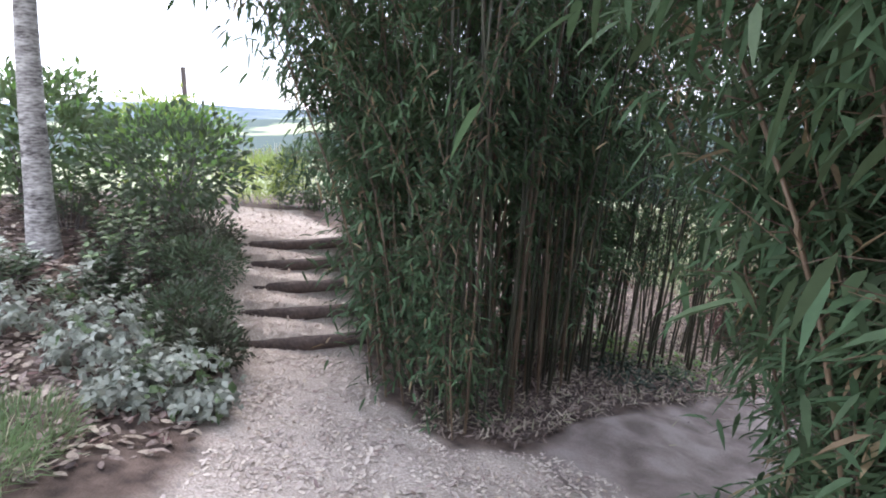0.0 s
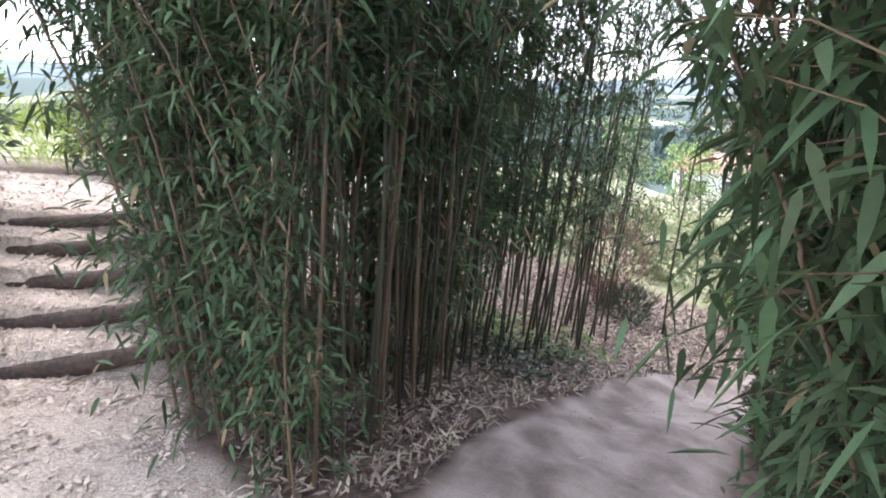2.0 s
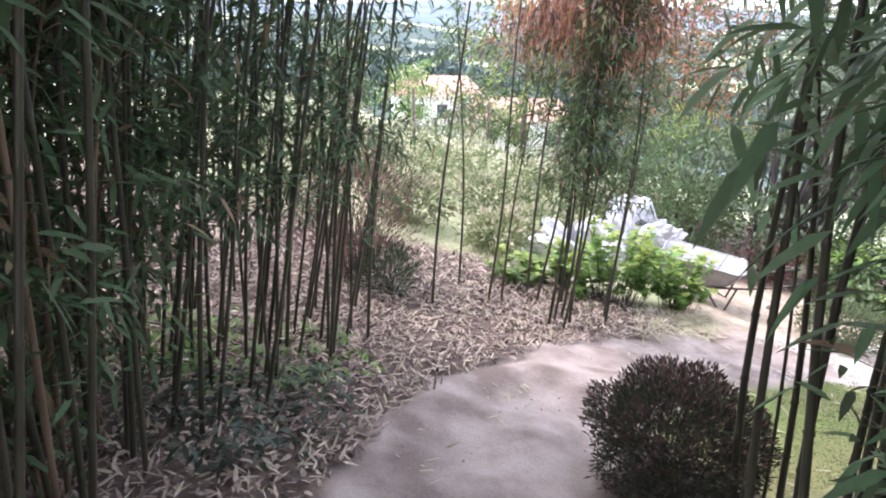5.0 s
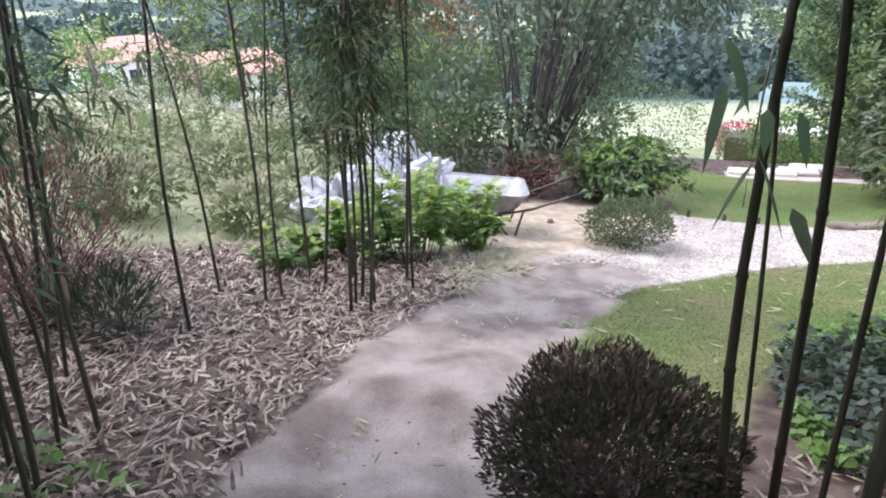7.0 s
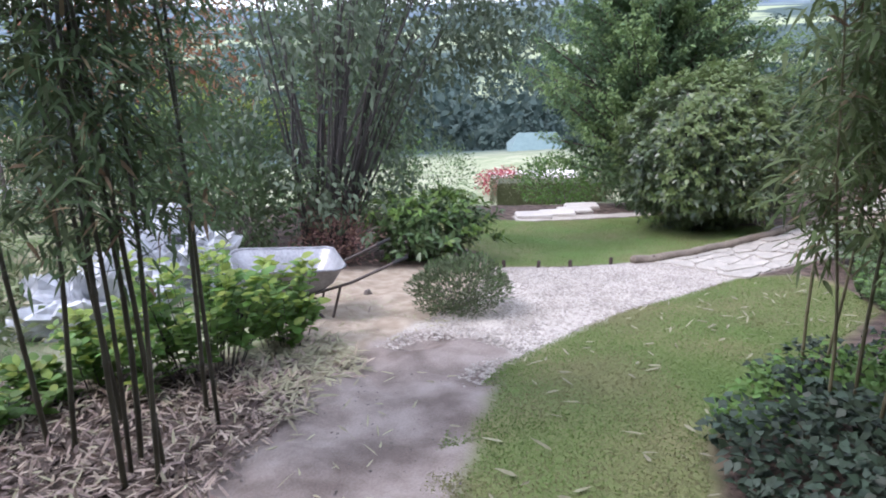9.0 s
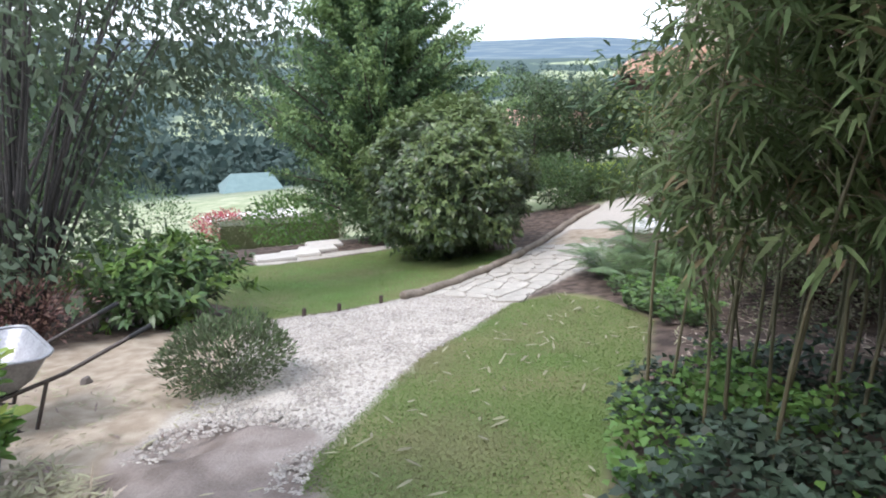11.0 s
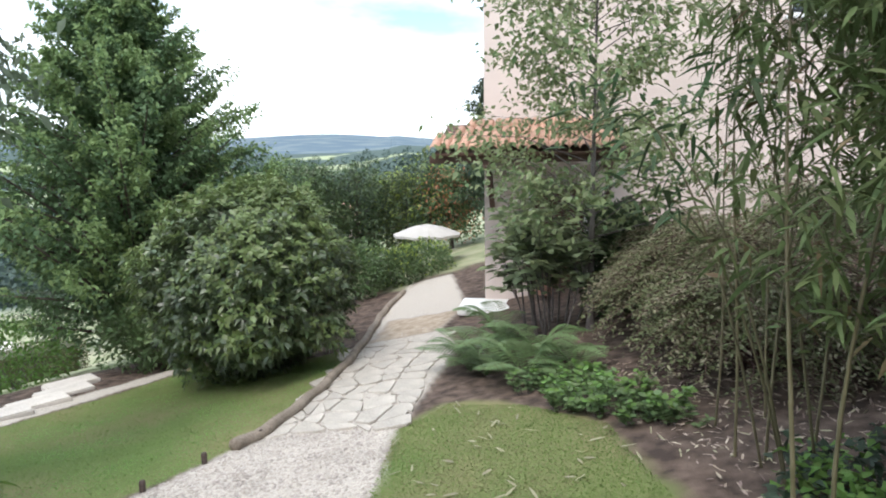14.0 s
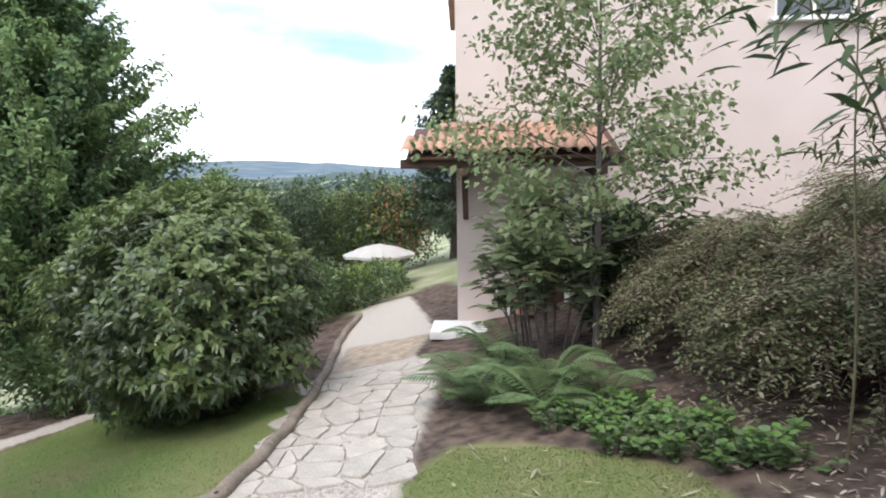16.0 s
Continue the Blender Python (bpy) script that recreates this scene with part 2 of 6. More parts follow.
def inside(poly, x, y):
    """Signed distance to a polygon, positive inside."""
    best, within = np.full(np.shape(x), 1e9), np.zeros(np.shape(x), bool)
    for (ax, ay), (bx, by) in zip(poly, poly[1:] + poly[:1]):
        dx, dy = bx - ax, by - ay
        k = np.clip(((x - ax) * dx + (y - ay) * dy) / (dx * dx + dy * dy), 0, 1)
        best = np.minimum(best, np.hypot(x - ax - k * dx, y - ay - k * dy))
        cross = (ay > y) != (by > y)
        within ^= cross & (x < dx * (y - ay) / (dy if abs(dy) > 1e-9 else 1e-9) + ax)
    return np.where(within, best, -best)


def near_line(line, x, y):
    best = np.full(np.shape(x), 1e9)
    for (ax, ay), (bx, by) in zip(line, line[1:]):
        dx, dy = bx - ax, by - ay
        k = np.clip(((x - ax) * dx + (y - ay) * dy) / (dx * dx + dy * dy), 0, 1)
        best = np.minimum(best, np.hypot(x - ax - k * dx, y - ay - k * dy))
    return best


TAN_PATCH = [(11.9, 4.0), (13.3, 3.5), (13.9, 4.9), (12.1, 5.15)]
SAND_LINE = [(-0.12, 0.35), (0.0, 1.5), (0.2, 2.6), (0.75, 3.65), (1.6, 4.45), (2.6, 5.1), (3.2, 5.4)]
GRAVEL = [(2.5, 4.55), (3.3, 4.85), (4.4, 4.95), (5.3, 4.97), (6.5, 4.8), (7.4, 4.72), (8.2, 4.5), (9.0, 4.25), (10.5, 3.85), (12.2, 3.9), (13.6, 3.4), (15.5, 3.3),
          (18.0, 3.2), (18.0, 4.3), (16.5, 4.5), (14.8, 4.9), (12.7, 5.15), (9.8, 5.55), (8.05, 5.95), (6.96, 6.65), (6.2, 7.4), (5.4, 6.9), (4.2, 6.3), (3.0, 5.9)]
EARTH = [(2.2, 5.3), (3.2, 5.2), (4.5, 5.6), (6.3, 6.6), (6.4, 7.7), (5.0, 8.3), (3.6, 8.4), (2.8, 7.2)]
LAWN_NEAR = [(1.3, 3.2), (1.7, 4.0), (2.6, 4.6), (3.3, 4.87), (4.4, 4.97), (5.3, 4.99), (6.5, 4.82), (7.4, 4.7), (7.9, 4.2), (7.4, 3.6), (6.5, 3.15), (5.2, 3.25), (4.4, 3.35), (3.3, 3.4), (2.4, 3.0), (1.8, 2.6)]
LAWN_FAR = [(6.25, 7.45), (7.0, 6.7), (8.05, 6.0), (9.8, 5.6), (12.0, 5.3), (11.6, 7.0), (12.8, 8.0), (11.6, 8.7), (10.2, 9.6), (9.5, 10.6), (8.6, 11.2), (7.2, 9.3), (6.9, 8.2)]
TERRACE = [(9.9, 9.9), (11.0, 9.2), (12.6, 8.2), (12.9, 8.4), (11.4, 9.6), (10.4, 10.4)]
CHIPS = [(2.2, -4.8), (2.0, -2.6), (0.9, -1.2), (0.55, 0.1), (-0.6, 0.1), (-0.95, -0.5), (-1.7, -0.4), (-2.4, 0.1), (-4.8, 1.9), (-6.5, 2.6), (-7.0, 1.4), (-5.2, 0.35),
         (-3.1, -0.9), (-2.3, -1.15), (-1.75, -1.55), (-1.3, -2.0), (-0.6, -3.2), (-0.4, -4.8)]


def build_ground():
    def axis(a, b, step, reach):
        mid = np.arange(a, b + 1e-6, step)
        grow = np.cumsum(step * 1.16 ** np.arange(1, 60))
        grow = grow[grow < reach]
        return np.concatenate([(a - grow)[::-1], mid, b + grow])
    xs, ys = axis(-7, 16, 0.07, 4500), axis(-5, 11.5, 0.07, 4500)
    gx, gy = np.meshgrid(xs, ys)
    x, y = gx.ravel(), gy.ravel()
    z = height(x, y)
    rough = np.array([noise.noise((a * 0.9, b * 0.9, 0.3)) if abs(a) < 25 and abs(b) < 25 else 0.0 for a, b in zip(x, y)])
    lump = np.array([noise.noise((a * 2.3, b * 2.3, 4.3)) if -2 < a < 5 and -1 < b < 8 else 0.0 for a, b in zip(x, y)])
    fine = np.array([noise.noise((a * 4.0, b * 4.0, 1.3)) if -8 < a < 17 and -6 < b < 13 else 0.0 for a, b in zip(x, y)])
    wob = 0.10 * rough + 0.05 * fine
    sand = smooth(-0.06, 0.06, 0.60 - near_line(SAND_LINE, x, y) + wob)
    gravel = smooth(-0.05, 0.05, inside(GRAVEL, x, y) + 0.6 * wob) * (1 - smooth(-0.05, 0.1, inside(TAN_PATCH, x, y) + wob))
    earth = np.maximum(smooth(-0.25, 0.15, inside(EARTH, x, y) + wob), smooth(-0.05, 0.1, inside(TAN_PATCH, x, y) + wob))
    lawn = np.maximum(smooth(-0.08, 0.05, inside(LAWN_NEAR, x, y) + wob), smooth(-0.05, 0.05, inside(LAWN_FAR, x, y) + 0.4 * wob))
    chips = smooth(-0.12, 0.08, inside(CHIPS, x, y) + wob)
    terrace = smooth(-0.04, 0.04, inside(TERRACE, x, y))
    z = z + (sand + 0.7 * earth) * 0.065 * lump + sand * (0.05 * rough + 0.035 * np.abs(fine) + 0.02 * np.sin(2.6 * (x + y) + 3 * rough)) + (1 - np.maximum(sand, np.maximum(gravel, lawn))) * 0.022 * fine + 0.008 * gravel * fine
    far = smooth(40, 60, np.hypot(x - 4, y - 3))
    meadow = np.maximum(smooth(6.6, 7.4, y + 0.25 * np.minimum(x, 3) + wob) * (1 - smooth(2.4, 3.2, x)), smooth(13.0, 15.0, np.hypot(x - 4, y - 3) + 3 * rough))
    me = bpy.data.meshes.new("ground")
    nx, ny = len(xs), len(ys)
    idx = np.arange(nx * ny).reshape(ny, nx)
    quads = np.stack([idx[:-1, :-1], idx[:-1, 1:], idx[1:, 1:], idx[1:, :-1]], -1).reshape(-1, 4)
    me.vertices.add(nx * ny)
    me.vertices.foreach_set("co", np.stack([x, y, z], 1).ravel())
    me.loops.add(quads.size)
    me.loops.foreach_set("vertex_index", quads.ravel())
    me.polygons.add(len(quads))
    me.polygons.foreach_set("loop_start", np.arange(len(quads)) * 4)
    me.polygons.foreach_set("use_smooth", np.ones(len(quads), bool))
    me.update()
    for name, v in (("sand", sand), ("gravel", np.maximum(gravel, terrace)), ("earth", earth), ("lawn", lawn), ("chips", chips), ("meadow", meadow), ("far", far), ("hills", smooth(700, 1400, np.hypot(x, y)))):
        me.attributes.new(name, "FLOAT", "POINT").data.foreach_set("value", np.asarray(v, np.float32))
    m = bpy.data.materials.new("ground")
    m.use_nodes = True
    n, l = m.node_tree.nodes, m.node_tree.links
    b = n["Principled BSDF"]
    b.inputs["Roughness"].default_value = 0.92
    b.inputs["Specular IOR Level"].default_value = 0.2
    co = n.new("ShaderNodeTexCoord")

    def tex(s, d=4.0):
        t = n.new("ShaderNodeTexNoise")
        t.inputs["Scale"].default_value, t.inputs["Detail"].default_value = s, d
        l.new(co.outputs["Object"], t.inputs["Vector"])
        return t

    def blend(fac, a, c):
        k = n.new("ShaderNodeMix")
        k.data_type = "RGBA"
        l.new(fac, k.inputs[0])
        for s, v in ((6, a), (7, c)):
            if isinstance(v, tuple):
                k.inputs[s].default_value = (*v, 1)
            else:
                l.new(v, k.inputs[s])
        return k.outputs[2]

    def ramp(t, a, c):
        r = n.new("ShaderNodeMapRange")
        r.inputs["From Min"].default_value, r.inputs["From Max"].default_value = a, c
        l.new(t.outputs[0], r.inputs["Value"])
        return r.outputs[0]
    big, mid, tiny, huge = tex(0.9), tex(7.0), tex(75.0, 2.0), tex(0.012, 5.0)
    stain = ramp(tex(2.6, 7.0), 0.36, 0.62)
    grain = ramp(tiny, 0.35, 0.65)
    soft = ramp(mid, 0.35, 0.65)
    wide = ramp(big, 0.35, 0.65)
    colour = blend(soft, (0.055, 0.040, 0.033), (0.155, 0.113, 0.090))
    layers = (("meadow", blend(wide, (0.21, 0.25, 0.13), (0.37, 0.37, 0.25))), ("far", blend(ramp(huge, 0.54, 0.58), (0.055, 0.085, 0.075), (0.30, 0.34, 0.20))),
              # bluish ground colour beyond 700 m paints in the haze of distance
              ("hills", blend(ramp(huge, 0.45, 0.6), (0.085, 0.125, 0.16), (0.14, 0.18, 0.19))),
              ("chips", blend(grain, (0.32, 0.27, 0.23), (0.52, 0.45, 0.385))),
              ("earth", blend(soft, (0.30, 0.24, 0.18), (0.44, 0.37, 0.29))),
              ("lawn", blend(wide, (0.115, 0.17, 0.05), (0.20, 0.195, 0.09))),
              ("gravel", blend(grain, (0.38, 0.34, 0.30), (0.56, 0.52, 0.46))),
              ("sand", blend(grain, blend(stain, (0.150, 0.119, 0.103), (0.315, 0.265, 0.235)), blend(stain, (0.185, 0.149, 0.129), (0.365, 0.312, 0.280)))))
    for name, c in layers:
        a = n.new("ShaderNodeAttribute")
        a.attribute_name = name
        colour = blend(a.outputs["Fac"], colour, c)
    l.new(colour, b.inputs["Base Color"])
    bp = n.new("ShaderNodeBump")
    bp.inputs["Strength"].default_value, bp.inputs["Distance"].default_value = 0.5, 0.015
    total = n.new("ShaderNodeMath")
    total.operation = "ADD"
    l.new(tiny.outputs[0], total.inputs[0])
    l.new(mid.outputs[0], total.inputs[1])
    l.new(total.outputs[0], bp.inputs["Height"])
    l.new(bp.outputs[0], b.inputs["Normal"])
    me.materials.append(m)
    return tagged(new("ground", me), "sloping garden ground with lawn, gravel and sandy path", "ground", kind="structure")


build_ground()


# ---------------------------------------------------------------- mesh helpers
def raw(name, verts, faces, mats, index=None, soft=True):
    me = bpy.data.meshes.new(name)
    verts = np.asarray(verts, float)
    k = faces.shape[1]
    me.vertices.add(len(verts))
    me.vertices.foreach_set("co", verts.ravel())
    me.loops.add(faces.size)
    me.loops.foreach_set("vertex_index", faces.ravel())
    me.polygons.add(len(faces))
    me.polygons.foreach_set("loop_start", np.arange(len(faces)) * k)
    me.polygons.foreach_set("use_smooth", np.full(len(faces), soft))
    for m in mats:
        me.materials.append(m)
    if index is not None:
        me.polygons.foreach_set("material_index", index)
    me.update()
    me.validate()
    return me


def unit(v):
    return v / np.maximum(np.linalg.norm(v, axis=-1, keepdims=True), 1e-9)


def leaves(name, base, way, face, length, width, mats, pick=None, droop=0.15, shape="kite"):
    """Many leaves in one mesh: where each starts, the way it grows, roughly the way it faces, its length and width."""
    base, way = np.asarray(base, float), unit(np.asarray(way, float))
    n = len(base)
    side = unit(np.cross(way, face))
    up = np.cross(side, way)
    L, W = np.broadcast_to(length, n)[:, None], np.broadcast_to(width, n)[:, None]
    down = np.array([0, 0, -1.0]) * droop * L
    if shape == "kite":
        v = np.stack([base, base + way * L * 0.45 + side * W / 2 + up * W * 0.15, base + way * L + down, base + way * L * 0.45 - side * W / 2 + up * W * 0.15], 1)
        f = np.arange(n * 4).reshape(n, 4)
    else:
        a, b2 = base + way * L * 0.25, base + way * L * 0.65 + down * 0.35
        tip = base + way * L + down
        v = np.stack([base, a + side * W / 2, b2 + side * W * 0.42, tip, b2 - side * W * 0.42, a - side * W / 2], 1)
        k = np.arange(n)[:, None] * 6
        f = np.concatenate([k + np.array([[0, 1, 2, 5]]), k + np.array([[5, 2, 3, 4]])])
    idx = None
    if pick is not None:
        idx = np.asarray(pick, np.int32) if shape == "kite" else np.concatenate([pick, pick]).astype(np.int32)
    return raw(name, v.reshape(-1, 3), f, mats, idx)


def tubes(name, lines, mats, sides=6):
    """Tapered round stems; each line is a list of (x, y, z, radius)."""
    V, F, at = [], [], 0
    ang = np.arange(sides) * 2 * math.pi / sides
    for line in lines:
        p = np.asarray(line, float)
        d = unit(np.gradient(p[:, :3], axis=0))
        ref = np.where(np.abs(d[:, 2:3]) < 0.9, np.array([[0, 0, 1.0]]), np.array([[1.0, 0, 0]]))
        s = unit(np.cross(d, ref))
        t = np.cross(d, s)
        ring = p[:, None, :3] + p[:, 3][:, None, None] * (np.cos(ang)[None, :, None] * s[:, None] + np.sin(ang)[None, :, None] * t[:, None])
        m = len(p)
        V.append(ring.reshape(-1, 3))
        i = np.arange((m - 1) * sides).reshape(m - 1, sides)
        j = np.roll(i, -1, 1)
        F.append(at + np.stack([i, j, j + sides, i + sides], -1).reshape(-1, 4))
        at += m * sides
    return raw(name, np.concatenate(V), np.concatenate(F), mats)


def part(name, bm, mat, parent, label="", soft=False, kind=""):
    """One mesh object under a thing or under a part."""
    if isinstance(bm, bmesh.types.BMesh):
        me = bpy.data.meshes.new(name)
        bm.to_mesh(me)
        bm.free()
        me.materials.append(mat)
        for p in me.polygons:
            p.use_smooth = soft
    else:
        me = bm
    ob = new(name, me)
    ob.parent = parent
    return tagged(ob, label, kind=kind)


def thing(name, x, y, z, label, category, group="", kind="", turn=0.0):
    ob = new(name)
    ob.matrix_basis = pose(x, y, z, 0, 0, turn)
    ob.empty_display_size = 0.1
    return tagged(ob, label, category, group, kind)


def box(sx, sy, sz, at=(0, 0, 0), bevel=0.0, turn=None):
    bm = bmesh.new()
    bmesh.ops.create_cube(bm, size=1)
    bmesh.ops.scale(bm, vec=(sx, sy, sz), verts=bm.verts)
    if bevel:
        bmesh.ops.bevel(bm, geom=bm.edges[:], offset=bevel, segments=2, affect="EDGES")
    if turn is not None:
        bmesh.ops.transform(bm, matrix=turn, verts=bm.verts)
    bmesh.ops.translate(bm, vec=at, verts=bm.verts)
    return bm


def rnd(a, b, n=None):
    return np.random.uniform(a, b, n)


def random_ways(n, flat=1.0):
    v = np.random.normal(size=(n, 3))
    v[:, 2] *= flat
    return unit(v)


# ---------------------------------------------------------------- bamboo
def bamboo_proto(tall, thick, low, count, lean, leaf=0.13, reach=0.5, tone="bamboo_leaf", cane="culm"):
    """One bamboo cane: a jointed culm that bends over at the top, with leafy side shoots from the height low upwards."""
    nodes = np.linspace(0, 1, 15)
    bend = lean * nodes ** 2.2
    way = rnd(0, 2 * math.pi)
    cx, cy, cz = bend * math.cos(way), bend * math.sin(way), tall * (nodes - 0.12 * (lean / tall) * nodes ** 3)
    cx, cy = cx + 0.02 * np.sin(nodes * 9), cy + 0.02 * np.cos(nodes * 7 + 1) - 0.02 * math.cos(1)
    line = []
    for i, k in enumerate(nodes):
        r = thick * (1 - 0.75 * k)
        if 0 < i < 14:
            line += [(cx[i], cy[i], cz[i] - 0.012, r * 0.97), (cx[i], cy[i], cz[i], r * 1.22), (cx[i], cy[i], cz[i] + 0.012, r * 0.97)]
        else:
            line.append((cx[i], cy[i], cz[i], r))
    line[0] = (cx[0], cy[0], -0.08, thick)
    culm_me = tubes("culm", [line], [M[cane]], 6)
    shoots = max(6, count // 11)
    k = (low + (tall - low) * rnd(0, 1, shoots) ** 0.9) / tall
    at = np.stack([np.interp(k, nodes, cx), np.interp(k, nodes, cy), np.interp(k, nodes, cz)], 1)
    ang = rnd(0, 2 * math.pi, shoots)
    out = np.stack([np.cos(ang), np.sin(ang), rnd(-0.1, 0.9, shoots)], 1)
    size = reach * rnd(0.4, 1.0, shoots) * (1.1 - 0.5 * k)
    twigs = [[(*at[i], 0.003), (*(at[i] + out[i] * size[i] * 0.6), 0.002), (*(at[i] + out[i] * size[i] - np.array([0, 0, 0.18 * size[i]])), 0.001)] for i in range(shoots)]
    per = count // shoots
    which = np.repeat(np.arange(shoots), per)
    n = len(which)
    f = rnd(0.25, 1.05, n)[:, None]
    base = at[which] + out[which] * size[which][:, None] * f - np.array([0, 0, 0.18]) * size[which][:, None] * f ** 2 + np.random.normal(size=(n, 3)) * 0.05
    d = out[which] * 0.6 + random_ways(n, 0.6) * 0.9 + np.array([0, 0, -0.55])
    fol = leaves("foliage", base, d, random_ways(n) * 0.6 + np.array([0, 0, 1.0]), leaf * rnd(0.6, 1.25, n), leaf * 0.17 * rnd(0.7, 1.2, n), [M[tone], M["dead_leaf"]], (np.random.rand(n) < 0.06).astype(np.int32), droop=0.25, shape="long")
    ob = new("bamboo", culm_me)
    tagged(ob, "jointed dark green bamboo cane with narrow drooping leaves", "bamboo")
    part("branchwork", tubes("branchwork", twigs, [M[cane]], 3), None, ob, kind="stuff")
    part("foliage", fol, None, ob, kind="stuff")
    return ob


PLACED = {}


def grove(protos, poly, n, group, gap=0.10, label="", shrink=(0.8, 1.15), tilt=0):
    """Canes scattered in a patch, at least gap apart."""
    xs, ys = [p[0] for p in poly], [p[1] for p in poly]
    done, tries = [], 0
    while len(done) < n and tries < n * 60:
        tries += 1
        x, y = rnd(min(xs), max(xs)), rnd(min(ys), max(ys))
        if inside(poly, np.array(x), np.array(y)) < 0 or any((x - a) ** 2 + (y - b) ** 2 < gap * gap for a, b in done):
            continue
        done.append((x, y))
        plant(protos, x, y, group, label, shrink, (rnd(-3, 3), tilt + rnd(-3, 3)))


def plant(protos, x, y, group, label="", shrink=(0.8, 1.15), tip=None):
    ob = protos[np.random.randint(len(protos))]
    s = rnd(*shrink)
    m = pose(x, y, H(x, y), rnd(-3, 3), rnd(-3, 3), rnd(0, 360)) if tip is None else pose(x, y, H(x, y), tip[0], tip[1], 0) @ pose(0, 0, 0, 0, 0, rnd(0, 360))
    if ob.name not in PLACED:
        PLACED[ob.name] = 1
        c = ob
        c.matrix_basis = m
    else:
        c = copy_thing(ob, m)
    c.scale = (s, s, s)
    tagged(c, label, group=group)


def thicket(name, protos, poly, n, label, gap=0.08, shrink=(0.8, 1.15), lean=4, tilt=0):
    """Canes too dense to pick apart, joined into one mesh."""
    xs, ys = [p[0] for p in poly], [p[1] for p in poly]
    stock = []
    for ob in protos:
        for o in (ob, *ob.children):
            me = o.data
            co = np.empty(len(me.vertices) * 3)
            me.vertices.foreach_get("co", co)
            idx = np.empty(len(me.polygons) * 4, np.int32)
            me.loops.foreach_get("vertex_index", idx)
            kind = np.empty(len(me.polygons), np.int32)
            me.polygons.foreach_get("material_index", kind)
            stock.append((ob, co.reshape(-1, 3), idx.reshape(-1, 4), kind + (0 if me.materials[0] in (M["culm"], M["culm_pale"], M["culm_brown"]) else 1)))
    V, F, I, at, done, tries = [], [], [], 0, [], 0
    while len(done) < n and tries < n * 60:
        tries += 1
        x, y = rnd(min(xs), max(xs)), rnd(min(ys), max(ys))
        if inside(poly, np.array(x), np.array(y)) < 0 or any((x - a) ** 2 + (y - b) ** 2 < gap * gap for a, b in done):
            continue
        done.append((x, y))
        m = np.array(pose(x, y, H(x, y), rnd(-lean, lean), tilt + rnd(-lean, lean), 0) @ pose(0, 0, 0, 0, 0, rnd(0, 360)))
        k, ob = rnd(*shrink), protos[np.random.randint(len(protos))]
        for o, co, idx, mat in stock:
            if o is ob:
                V.append(co * k @ m[:3, :3].T + m[:3, 3])
                F.append(idx + at)
                I.append(mat)
                at += len(co)
    me = raw(name, np.concatenate(V), np.concatenate(F), [protos[0].data.materials[0], protos[0].children[1].data.materials[0], M["dead_leaf"]], np.concatenate(I))
    tagged(new(name, me), label, "bamboo", kind="stuff")


np.random.seed(3)
skirt = [bamboo_proto(rnd(3.9, 4.8), 0.011, 0.25, 760, rnd(1.0, 1.8), 0.125, 0.42, "bamboo_leaf", "culm_brown") for _ in range(5)]
inner = [bamboo_proto(rnd(5.0, 6.0), 0.0125, 1.7, 340, rnd(0.4, 1.0), 0.12, 0.42) for _ in range(4)]
inner += [bamboo_proto(rnd(5.0, 6.0), 0.0125, 1.3, 340, rnd(0.4, 1.0), 0.12, 0.42, "bamboo_leaf", "culm_brown") for _ in range(2)]
slim = [bamboo_proto(rnd(3.6, 4.6), 0.0135, 1.0, 310, rnd(0.2, 0.6), 0.11, 0.42) for _ in range(4)]
lone = [bamboo_proto(rnd(4.0, 4.8), 0.016, 1.15, 800, rnd(0.1, 0.4), 0.115, 0.42, "bamboo_mid") for _ in range(4)]
bare = [bamboo_proto(rnd(4.0, 4.8), 0.014, 1.4, 130, rnd(0.1, 0.4), 0.115, 0.42, "bamboo_mid") for _ in range(3)]
stout = [bamboo_proto(rnd(3.8, 4.4), 0.018, 1.5, 80, rnd(0.1, 0.3), 0.15, 0.40) for _ in range(3)]
airy = [bamboo_proto(rnd(4.2, 4.8), 0.013, 1.9, 300, rnd(0.2, 0.6), 0.13, 0.45, "bamboo_lit", "culm_pale") for _ in range(3)]
lush = [bamboo_proto(rnd(3.0, 3.8), 0.012, 0.95, 800, rnd(0.5, 0.9), 0.14, 0.5, "bamboo_lit", "culm_pale") for _ in range(4)]

G1, G2, G3, G4 = "bamboo grove beside the steps", "bamboo grove beside the sandy path", "bamboo canes in the leaf litter bed", "bamboo clump above the lawn"
LB = "thin green bamboo cane leafy down to the ground"
IN = "dark bamboo cane in a dense grove, leafy at the top"
grove(skirt, [(-1.5, -0.3), (-1.95, -0.25), (-2.75, 0.75), (-4.0, 2.0), (-3.9, 2.4), (-2.7, 1.3), (-1.9, 0.35), (-1.55, 0.0)], 48, G1, 0.09, LB, tilt=-7)
grove(skirt, [(-1.0, -0.42), (-1.4, -0.3), (-1.4, 0.0), (-1.05, -0.1)], 6, G1, 0.12, LB, (0.6, 0.8))
grove(inner, [(-1.0, -0.3), (-1.6, -0.2), (-1.9, 0.5), (-1.75, 2.2), (-1.25, 2.2), (-1.1, 0.8)], 72, G1, 0.075, IN, tilt=4)
grove(slim, [(-1.3, 1.8), (-1.9, 3.0), (-1.5, 3.9), (-1.1, 3.6), (-0.95, 2.7)], 26, G1, 0.14, IN, tilt=8)
